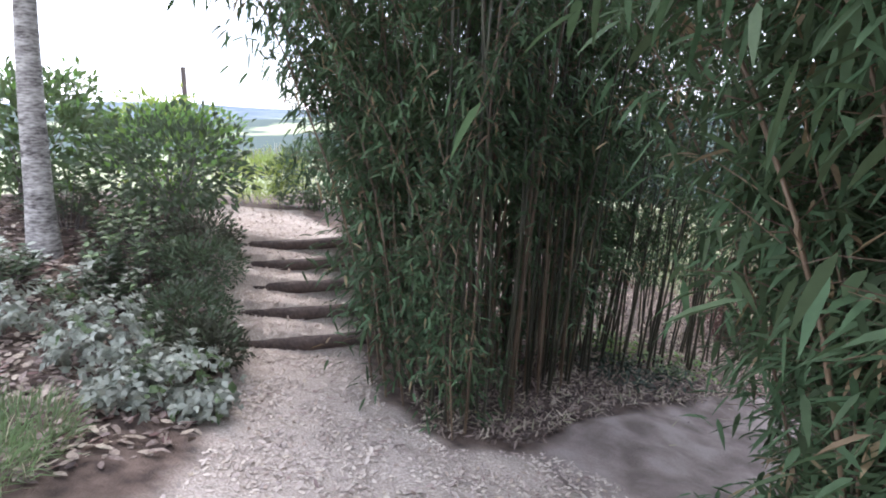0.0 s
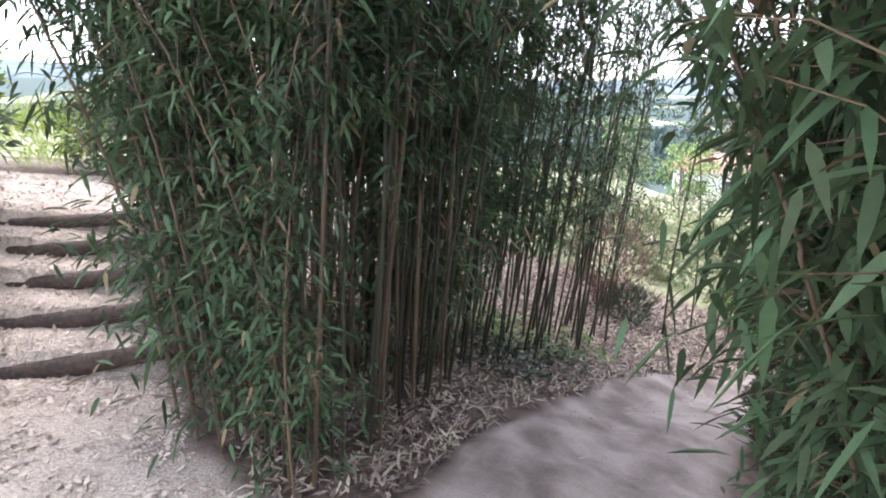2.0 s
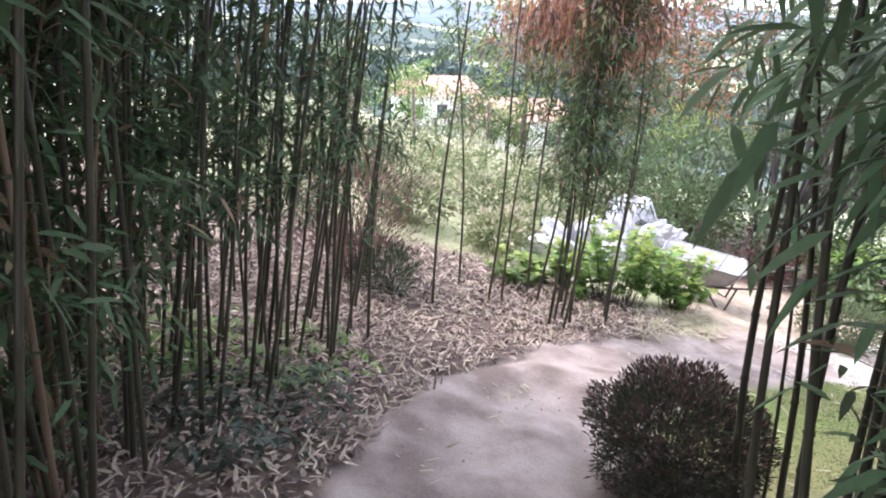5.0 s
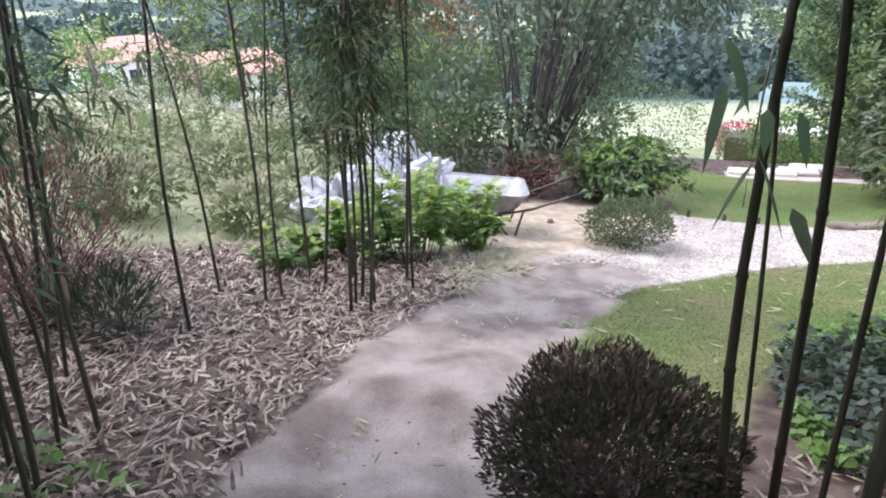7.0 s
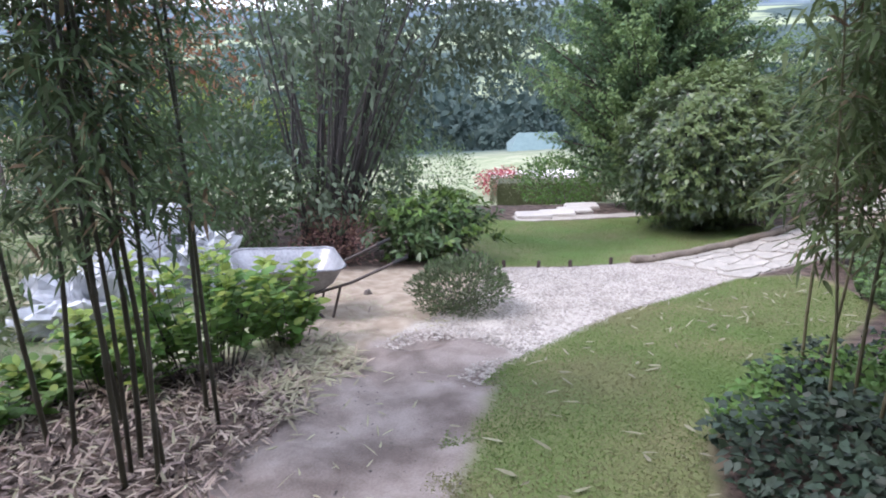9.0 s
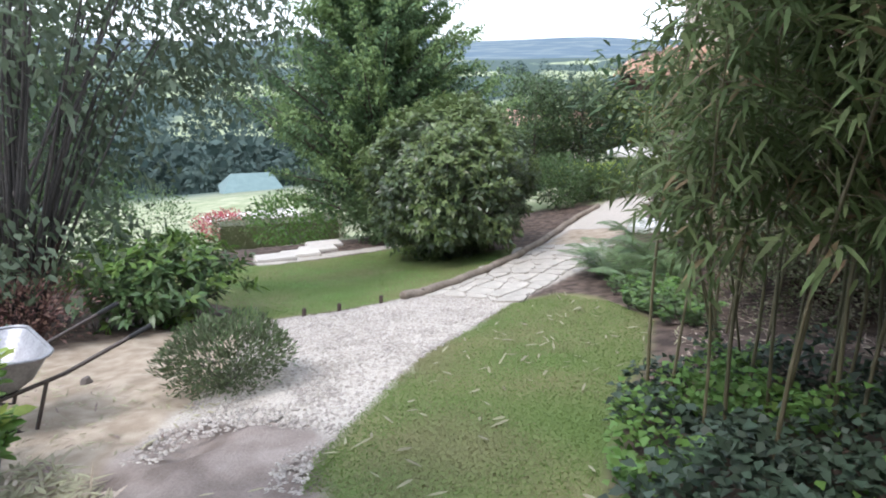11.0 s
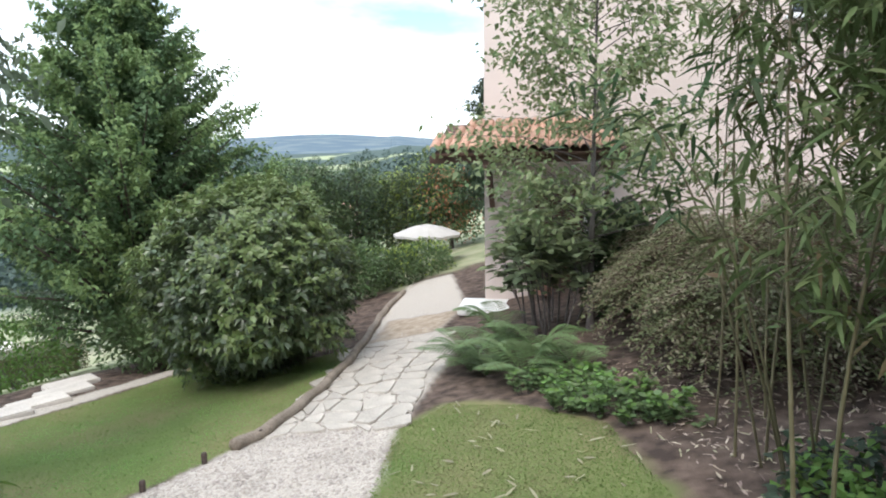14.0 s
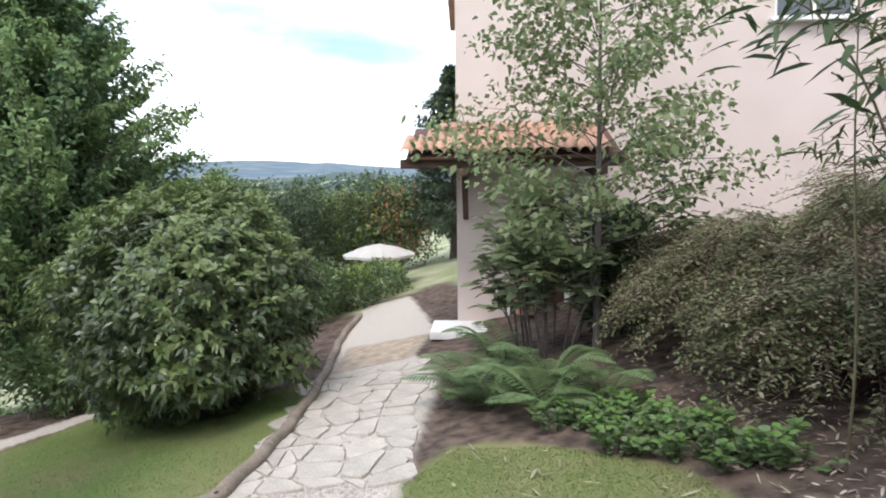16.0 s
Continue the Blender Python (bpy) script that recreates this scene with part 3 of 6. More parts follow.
grove(slim, [(-1.1, 2.9), (-1.2, 4.4), (-0.75, 4.5), (-0.62, 3.4), (-0.8, 2.8)], 11, G1, 0.16, IN, tilt=7)
grove(skirt, [(1.15, -1.3), (1.5, -1.95), (2.3, -1.9), (1.9, -0.6), (1.3, -0.2), (1.0, -0.4)], 34, G2, 0.11, LB, tilt=-4)
grove(skirt, [(0.95, -0.6), (1.5, -0.6), (1.6, 0.8), (1.2, 1.0), (0.92, 0.4)], 18, G2, 0.13, LB, tilt=-6)
grove(skirt, [(0.98, -0.75), (1.15, -0.75), (1.15, 0.9), (1.0, 0.85), (0.95, 0.2)], 12, G2, 0.12, LB, (0.75, 0.9), tilt=-3)
for x, y in ((1.28, 2.10), (1.45, 2.08), (1.10, 1.62), (1.17, 1.46), (1.08, 1.30), (1.27, 1.30), (1.36, 1.52), (1.22, 1.14), (1.42, 1.2)):
    plant(stout, x, y, G2, "stout dark bamboo cane beside the sandy path", (0.9, 1.05), (rnd(-2, 2), -6 + rnd(-2, 2)))
for x, y in ((-1.03, 2.9), (-0.76, 3.9), (-0.62, 3.83), (-0.21, 4.97), (0.02, 5.71), (0.30, 5.29), (0.45, 5.5), (0.72, 5.75), (0.80, 5.6), (0.98, 4.97), (1.05, 5.1), (0.92, 5.15), (1.45, 5.35), (1.49, 5.6), (-0.85, 3.56), (0.86, 5.05), (1.0, 5.25)):
    plant(lone if x > 0.6 else bare, x, y, G3, "single upright dark bamboo cane in dry leaf litter", (0.8, 1.05), (rnd(-4, 4), 3 + rnd(-4, 4)))
grove(lush, [(3.6, 2.2), (4.2, 2.75), (4.5, 2.5), (4.8, 1.9), (4.4, 1.6), (3.6, 1.6)], 24, G4, 0.13, "leafy bamboo cane above dark ivy")
for x, y in ((4.26, 3.08), (3.85, 2.83), (3.51, 2.67), (4.12, 2.6), (4.3, 3.2), (3.8, 2.94)):
    plant(lush, x, y, G4, "leafy bamboo cane above dark ivy", (0.85, 1.05), (rnd(-5, 1), rnd(-3, 6)))
for x, y in ((5.5, 2.75), (5.36, 2.65), (5.26, 2.45), (5.93, 2.3), (6.0, 2.6)):
    plant(airy, x, y, G4, "slim upright bamboo cane with an airy top", (0.7, 0.85))


def arching(base, mid, tip, n, label, spread=0.16, leaf=0.15, group=G2):
    """A thin cane that arches over and carries its leaves near the tip."""
    a, b, c = (np.array(p, float) for p in (base, mid, tip))
    a[2] = H(a[0], a[1]) - 0.05
    t = np.linspace(0, 1, 14)[:, None]
    p = (1 - t) ** 2 * a + 2 * t * (1 - t) * (2 * b - (a + c) / 2) + t ** 2 * c
    ob = new("bamboo", tubes("culm", [[(*q, 0.009 * (1 - 0.85 * k[0])) for q, k in zip(p, t)]], [M["culm_pale" if group == G4 else "culm"]], 6))
    tagged(ob, label, "bamboo", group)
    k = rnd(0.72, 1.0, n)
    at = np.stack([np.interp(k, t[:, 0], p[:, i]) for i in range(3)], 1) + np.random.normal(size=(n, 3)) * np.array([spread, spread, spread * 0.6])
    d = random_ways(n, 0.5) * 0.8 + unit(c - b) * 0.7 + np.array([0, 0, -0.6])
    part("foliage", leaves("foliage", at, d, random_ways(n) * 0.5 + np.array([0, 0, 1.0]), leaf * rnd(0.6, 1.15, n), leaf * 0.17 * rnd(0.8, 1.2, n), [M["bamboo_leaf"]], droop=0.3, shape="long"), None, ob, kind="stuff")


arching((1.5, -1.6, 0), (1.15, -1.85, 2.55), (0.50, -2.05, 2.28), 60, "thin bamboo cane arching over the path")
arching((1.4, -1.3, 0), (1.1, -1.5, 2.6), (0.62, -1.75, 2.42), 60, "thin bamboo cane arching over the path")
for base, mid, tip, n, spread, leaf in (((1.2, -0.75, 0), (0.92, -0.80, 2.05), (0.70, -0.88, 1.72), 34, 0.12, 0.17), ((1.15, -0.5, 0), (0.95, -0.55, 1.75), (0.66, -0.70, 1.38), 34, 0.12, 0.16), ((1.1, 0.0, 0), (0.85, -0.05, 1.45), (0.56, -0.15, 0.95), 40, 0.14, 0.17),
                                        ((1.45, -1.7, 0), (1.3, -1.8, 2.5), (1.0, -1.9, 2.3), 50, 0.15, 0.17)):
    arching(base, mid, tip, n, "thin bamboo cane with broad dark leaves over the path", spread, leaf)
for base, mid, tip, n in (((5.0, 2.75, 0), (4.98, 3.2, 0.15), (5.15, 3.62, 0.60), 34), ((5.1, 2.7, 0), (5.0, 3.15, -0.1), (5.0, 3.6, 0.30), 30), ((5.3, 2.7, 0), (5.3, 3.2, 0.3), (5.3, 3.72, 0.70), 36), ((5.0, 2.6, 0), (4.85, 3.0, 0.3), (4.7, 3.3, 0.72), 40)):
    arching(base, mid, tip, n, "thin bamboo cane bending out over the lawn", 0.13, 0.15, G4)
for base, mid, tip, n in (((-2.0, 0.1, 0), (-2.25, -0.25, 2.9), (-2.55, -0.75, 2.75), 70), ((-2.3, 0.3, 0), (-2.5, 0.0, 2.7), (-2.75, -0.35, 2.45), 70), ((-1.8, 0.0, 0), (-1.95, -0.3, 2.9), (-2.1, -0.65, 2.6), 70), ((-2.6, 0.7, 0), (-2.9, 0.35, 2.8), (-3.2, -0.1, 2.75), 70)):
    arching(base, mid, tip, n, "thin bamboo cane hanging over the steps", 0.2, 0.14, G1)
arching((1.1, 1.75, 0), (0.95, 1.7, 1.6), (0.66, 1.5, 1.42), 16, "thin bamboo cane with a hanging leafy tip", 0.06)
arching((1.45, 2.2, 0), (1.3, 2.2, 0.95), (1.02, 2.02, 0.78), 10, "thin bamboo cane with a hanging leafy tip", 0.06)
arching((1.3, 1.0, 0), (1.0, 0.9, 1.7), (0.62, 0.8, 1.25), 40, "thin bamboo cane with a hanging leafy tip", 0.14)
arching((1.3, 0.4, 0), (0.95, 0.3, 1.5), (0.60, 0.2, 0.9), 50, "thin bamboo cane with a hanging leafy tip", 0.16)
thicket("bamboo_thicket", inner, [(-1.7, 0.2), (-2.4, 0.8), (-4.2, 2.6), (-4.2, 3.9), (-2.1, 3.6), (-1.7, 2.2)], 56, "dense dark heart of the bamboo grove", tilt=3)
thicket("bamboo_thicket", skirt, [(-1.35, 0.6), (-1.9, 0.8), (-2.4, 2.9), (-1.45, 2.9)], 20, "leafy bamboo shoots among the dense canes", 0.16, tilt=3)
thicket("bamboo_thicket", slim, [(-1.2, 3.0), (-2.2, 3.6), (-4.5, 4.2), (-4.4, 7.5), (-1.5, 7.2), (-0.95, 4.6)], 30, "airy thicket of slim bamboo canes on the slope", 0.15, tilt=7)
thicket("bamboo_thicket", skirt, [(1.6, -2.0), (3.4, -2.2), (3.4, 1.0), (2.0, 1.4), (1.6, 0.4)], 120, "dense leafy bamboo behind the path side canes", 0.1, tilt=-5)
thicket("bamboo_thicket", lush, [(3.4, 1.6), (5.6, 1.7), (6.2, 0.6), (5.5, -0.6), (3.2, -0.4)], 80, "dense leafy bamboo above the lawn", 0.12)

for spare in (*skirt, *inner, *slim, *lone, *bare, *stout, *airy, *lush):
    if spare.name not in PLACED:
        for o in (*spare.children, spare):
            bpy.data.objects.remove(o)


# ---------------------------------------------------------------- shrubs and trees
def crown_mesh(name, n, rx, ry, h, leaf, width, mats, bright=0.0, lump=0.2, deep=0.45, up=0.4, low=0.0, cone=0.0, droop=0.15, seed=0.0, shape="kite", whorl=1):
    """Leaves through the outer shell of a lumpy crown that stands on the height low."""
    total, n = n, max(8, n // whorl)
    v = random_ways(n)
    v[:, 2] = np.abs(v[:, 2]) * np.where(np.random.rand(n) < 0.6, 1, -1)
    v = unit(v)
    k = np.array([noise.noise((a * 1.8 + seed, b * 1.8, c * 1.8)) + 0.6 * noise.noise((a * 4.5, b * 4.5 + seed, c * 4.5)) for a, b, c in v])
    r = (1 + lump * k * 1.6) * (1 - deep * np.random.rand(n) ** 1.6)
    flat = np.maximum(np.hypot(v[:, 0], v[:, 1]), 1e-3)
    full = np.where(v[:, 2] < 0, (1 - np.abs(v[:, 2]) ** 3) / flat, 1.0)
    full = np.clip(full, 1, 4) * np.where(v[:, 2] < 0, 0.97, 1)
    narrow = full * (1 - cone * np.clip(v[:, 2] * r, 0, 1))
    p = np.stack([v[:, 0] * r * rx * narrow, v[:, 1] * r * ry * narrow, low + (h - low) * (0.5 + 0.5 * v[:, 2] * r)], 1)
    d = v * 0.8 + random_ways(n) * 0.7 + np.array([0, 0, up])
    if whorl > 1:
        p, v, k, r = (np.repeat(q, whorl, 0) for q in (p, v, k, r))
        shoot = unit(np.repeat(v[::whorl] * 0.9 + random_ways(n) * 0.35 + np.array([0, 0, up]), whorl, 0))
        n = len(p)
        p = p - shoot * rnd(0, 0.8 * leaf, n)[:, None]
        around = unit(np.cross(shoot, random_ways(n)))
        d = around * 0.9 + shoot * rnd(0.15, 0.9, n)[:, None]
    face = (shoot + random_ways(n) * 0.25) if whorl > 1 else v + random_ways(n) * 0.5 + np.array([0, 0, 0.5])
    pick = None
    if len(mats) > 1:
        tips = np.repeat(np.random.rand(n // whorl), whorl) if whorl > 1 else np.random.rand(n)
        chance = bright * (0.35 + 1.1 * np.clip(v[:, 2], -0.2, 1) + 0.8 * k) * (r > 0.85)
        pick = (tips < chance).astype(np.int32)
    return leaves(name, p, d, face, leaf * rnd(0.6, 1.3, n), width * rnd(0.7, 1.2, n), mats, pick, droop, shape)


def branches(n, rx, ry, h, r0, foot=0.1, curve=0.3, steps=5):
    out = []
    for _ in range(n):
        a, k = rnd(0, 2 * math.pi), rnd(0.35, 0.95)
        tx, ty, tz = math.cos(a) * rx * k, math.sin(a) * ry * k, h * rnd(0.6, 0.95) * (1 - 0.3 * k)
        bx, by = foot * rnd(-1, 1), foot * rnd(-1, 1)
        line = []
        for s in np.linspace(0, 1, steps):
            w = s ** (1 + curve)
            line.append((bx + (tx - bx) * w + 0.03 * math.sin(s * 7 + a), by + (ty - by) * w + 0.03 * math.cos(s * 6 + a), -0.05 + (tz + 0.05) * s, r0 * (1 - 0.8 * s)))
        out.append(line)
    return out


def shrub(name, x, y, rx, ry, h, n, leaf, width, mats, label, category="shrub", stems=14, r0=0.012, stem="stem", group="", turn=0.0, **more):
    ob = thing(name, x, y, H(x, y), label, category, group, turn=turn)
    mats = [M[m] for m in mats]
    if stems:
        part("branchwork", tubes("branchwork", branches(stems, rx, ry, h, r0, 0.08 * rx), [M[stem]], 5), None, ob, "brown woody stems", kind="stuff")
    part("foliage", crown_mesh("foliage", n, rx, ry, h, leaf, width, mats, seed=x + y, **more), None, ob, kind="stuff")
    return ob


def tree(name, x, y, tall, trunk, spread, n, leaf, width, mats, label, bark="bark", low=1.5, cone=0.3, clumps=40, lean=(0, 0), droop=0.2, clump=0.5, bright=0.2, rise=(0.1, 0.6), point=0.0):
    """A tapered trunk with limbs and a crown of many leaf clumps with gaps."""
    ob = thing(name, x, y, H(x, y), label, "tree")
    tr = [(lean[0] * s * s, lean[1] * s * s, -0.15 + tall * 0.97 * s, trunk * (1.25 - 0.25 * min(1, s * 12)) * (1 - 0.9 * s)) for s in np.linspace(0, 1, 12)]
    part("trunk", tubes("trunk", [tr], [M[bark]], 12), None, ob)
    limbs, B, D, K = [], [], [], []  # limbs, leaf feet, leaf ways, place along the limb
    for i in range(clumps):
        s = low / tall + (1 - low / tall) * (i + rnd(0, 1)) / clumps
        s = min(s, 0.98)
        a = i * 2.4 + rnd(-0.4, 0.4)
        reach = spread * rnd(0.55, 1.0) * (1 - cone * ((s * tall - low) / (tall - low)) ** 1.3)
        o = np.array([lean[0] * s * s, lean[1] * s * s, tall * s * 0.95])
        e = o + np.array([math.cos(a) * reach, math.sin(a) * reach, reach * rnd(*rise)])
        mid = (o + e) / 2 + np.array([0, 0, 0.08 * reach])
        rr = max(0.008, trunk * 0.35 * (1 - s))
        limbs.append([(*o, rr), (*mid, rr * 0.6), (*e, rr * 0.15)])
        m = n // clumps
        f = rnd(0.3, 1.1, m)[:, None]
        B.append(o + (e - o) * f + np.clip(np.random.normal(size=(m, 3)), -1.5, 1.5) * np.array([1, 1, 0.65]) * clump * (0.35 + 0.4 * reach / spread) * (1 - point * np.clip(f, 0, 1)))
        K.append(f[:, 0] + (0.25 if rnd(0, 1) < 0.4 else -0.1) * (point > 0))
        D.append(np.tile((e - o) / max(reach, 0.1), (m, 1)) * 0.5 + random_ways(m) * 0.9 + np.array([0, 0, -droop]))
    part("branchwork", tubes("branchwork", limbs, [M[bark]], 5), None, ob, kind="stuff")
    B, D = np.concatenate(B), np.concatenate(D)
    mats = [M[m] for m in mats]
    pick = (np.random.rand(len(B)) < bright * (2.2 * (np.concatenate(K) > 0.9) if point else 1.0)).astype(np.int32) if len(mats) > 1 else None
    part("crown", leaves("crown", B, D, random_ways(len(B)) * 0.8 + np.array([0, 0, 1.0]), leaf * rnd(0.6, 1.25, len(B)), width * rnd(0.7, 1.2, len(B)), mats, pick, droop), None, ob, kind="stuff")
    return ob


def shoot_bush(name, x, y, rx, ry, h, shoots, per, leaf, width, mats, label, category="shrub", group="", stem="stem", r0=0.006, first=0.25, droop=0.25, turn=0.0, fork=0):
    """Separate shoots that rise and lean outwards, each with leaves set along it; young bright leaves at the tips."""
    ob = thing(name, x, y, H(x, y), label, category, group, turn=turn)
    lines, B, D, K = [], [], [], []
    for i in range(shoots):
        a, q = rnd(0, 2 * math.pi), math.sqrt(rnd(0, 1))
        foot = np.array([math.cos(a) * rx * 0.5 * q, math.sin(a) * ry * 0.5 * q, -0.04])
        tip = np.array([math.cos(a) * rx * q, math.sin(a) * ry * q, h * rnd(0.6, 1.05) * (1 - 0.45 * q * q)]) + np.random.normal(size=3) * 0.05 * h
        ways = [(foot, tip)]
        for _ in range(fork):
            k = rnd(0.3, 0.8)
            b = rnd(0, 2 * math.pi)
            o = foot + (tip - foot) * k
            ways.append((o, o + np.array([math.cos(b) * rx * 0.45, math.sin(b) * ry * 0.45, h * rnd(0.02, 0.25)])))
        for j, (o, e) in enumerate(ways):
            bow = np.array([0, 0, 0.12 * np.linalg.norm(e - o)])
            mid = (o + e) / 2 + bow
            r = r0 * (1 if j == 0 else 0.55)
            lines.append([(*((1 - t) ** 2 * o + 2 * t * (1 - t) * mid + t * t * e), r * (1 - 0.8 * t)) for t in np.linspace(0, 1, 5)])
            k = np.sort(rnd(first if j == 0 else 0.1, 1.03, per))[:, None]
            p = (1 - k) ** 2 * o + 2 * k * (1 - k) * mid + k * k * e
            turns = np.arange(per) * 2.4 + rnd(0, 6)
            B.append(p)
            D.append(np.stack([np.cos(turns), np.sin(turns), rnd(-0.1, 0.5, per)], 1) + 0.35 * unit(e - o))
            K.append(k[:, 0] * (0.5 + 0.5 * p[:, 2] / h))
    B, D, K = np.concatenate(B), np.concatenate(D), np.concatenate(K)
    n = len(B)
    part("branchwork", tubes("branchwork", lines, [M[stem]], 4), None, ob, "thin brown shoots", kind="stuff")
    pick = (K + rnd(-0.25, 0.25, n) > 0.72).astype(np.int32) if len(mats) > 1 else None
    part("foliage", leaves("foliage", B, D, random_ways(n) * 0.45 + np.array([0, 0, 1.0]), leaf * rnd(0.55, 1.25, n), width * rnd(0.7, 1.2, n), [M[m] for m in mats], pick, droop, "long"), None, ob, kind="stuff")
    return ob


def spray_bush(name, x, y, rx, ry, h, sprays, per, leaf, mats, label, group="", stem="red_stem"):
    """A spreading bush of flat herringbone sprays laid over one another, with bare twigs in the shade beneath."""
    ob = thing(name, x, y, H(x, y), label, "shrub", group)
    lines, B, D, F, P = branches(70, rx, ry, h * 0.9, 0.009, 0.1), [], [], [], []
    for i in range(sprays):
        a, q = rnd(0, 2 * math.pi), math.sqrt(rnd(0, 1))
        lump = 1 + 0.22 * noise.noise((math.cos(a) * q * 2.2 + x, math.sin(a) * q * 2.2 + y, 0.5))
        z = h * (0.25 + 0.75 * math.sqrt(max(0.0, 1 - q ** 2.6))) * lump * rnd(0.72, 1.0)
        o = np.array([math.cos(a) * rx * q * 0.9, math.sin(a) * ry * q * 0.9, z])
        b = a + rnd(-0.9, 0.9)
        w = unit(np.array([math.cos(b), math.sin(b), rnd(-0.25, 0.35) - 0.4 * q]))
        L = rnd(0.25, 0.55)
        k = np.linspace(0, 1, per)[:, None]
        p = o + w * L * k + np.array([0, 0, -0.10]) * k * k * L / 0.4
        lines.append([(*p[0], 0.0035), (*p[per // 2], 0.0025), (*p[-1], 0.001)])
        side = unit(np.cross(w, [0, 0, 1.0]))
        sign = np.where(np.arange(per) % 2 == 0, 1.0, -1.0)[:, None]
        B.append(p + side * sign * 0.01 + np.random.normal(size=(per, 3)) * 0.012)
        D.append(side * sign + 0.6 * w + np.random.normal(size=(per, 3)) * 0.25)
        F.append(np.tile([0, 0, 1.0], (per, 1)) + np.random.normal(size=(per, 3)) * 0.3)
        P.append(np.full(per, int(rnd(0, 1) < 0.35)))
    n = sprays * per
    part("branchwork", tubes("branchwork", lines, [M[stem]], 4), None, ob, "reddish brown twigs", kind="stuff")
    part("foliage", leaves("foliage", np.concatenate(B), np.concatenate(D), np.concatenate(F), leaf * rnd(0.7, 1.3, n), leaf * 0.5 * rnd(0.8, 1.2, n), [M[m] for m in mats], np.concatenate(P), 0.1), None, ob, kind="stuff")
    return ob


np.random.seed(5)
# the sandy path and the wheelbarrow corner
shrub("heather_bush", 1.10, 2.46, 0.42, 0.42, 0.66, 17000, 0.042, 0.011, ["heather", "red_stem"], "dark round heather bush with brownish purple twigs", stems=60, r0=0.006, stem="red_stem", bright=0.35, up=0.9, lump=0.12)
shrub("rusty_shrub", -0.98, 5.4, 0.62, 0.52, 1.3, 7500, 0.07, 0.010, ["rusty", "heather"], "reddish brown wispy heath shrub in dry litter", stems=60, r0=0.007, stem="red_stem", bright=0.4, up=1.4, lump=0.3)
shrub("feathery_shrub", -0.62, 5.05, 0.28, 0.25, 0.42, 800, 0.12, 0.012, ["conifer"], "low feathery green shrub beside the rusty heath", stems=12, up=1.2)
LEAFY = (("leafy_bush", 1.75, 6.25, 0.62, 0.40, 0.98, 44, 28, "bright green broad-leaved bush beside the wheelbarrow"), ("leafy_bush", 2.52, 6.42, 0.40, 0.30, 0.80, 28, 26, "bright green broad-leaved bush touching the wheelbarrow"),
         ("leafy_bush", 1.2, 6.45, 0.42, 0.36, 0.60, 26, 24, "bright green bush in front of the plastic heap"), ("leafy_bush", 0.6, 6.25, 0.40, 0.30, 0.40, 16, 18, "low bright green bush among bamboo canes"))
for name, x, y, rx, ry, h, shoots, per, lab in LEAFY:
    shoot_bush(name, x, y, rx, ry, h, shoots, per, 0.10, 0.06, ["bright_leaf", "lime_leaf"], lab, turn=15)
shrub("dwarf_shrub", 4.3, 6.2, 0.50, 0.46, 0.50, 5200, 0.06, 0.014, ["shrub_blue", "fern"], "low dense grey-green dwarf shrub on bare earth", stems=30, r0=0.006, bright=0.3, up=0.9, lump=0.16)
shrub("laurel_bush", 6.0, 8.35, 0.95, 0.75, 1.0, 3600, 0.14, 0.05, ["laurel", "laurel_new"], "glossy dark green laurel bush with bright tips", stems=26, r0=0.012, bright=0.65, up=0.8, lump=0.22, turn=-30, whorl=6)


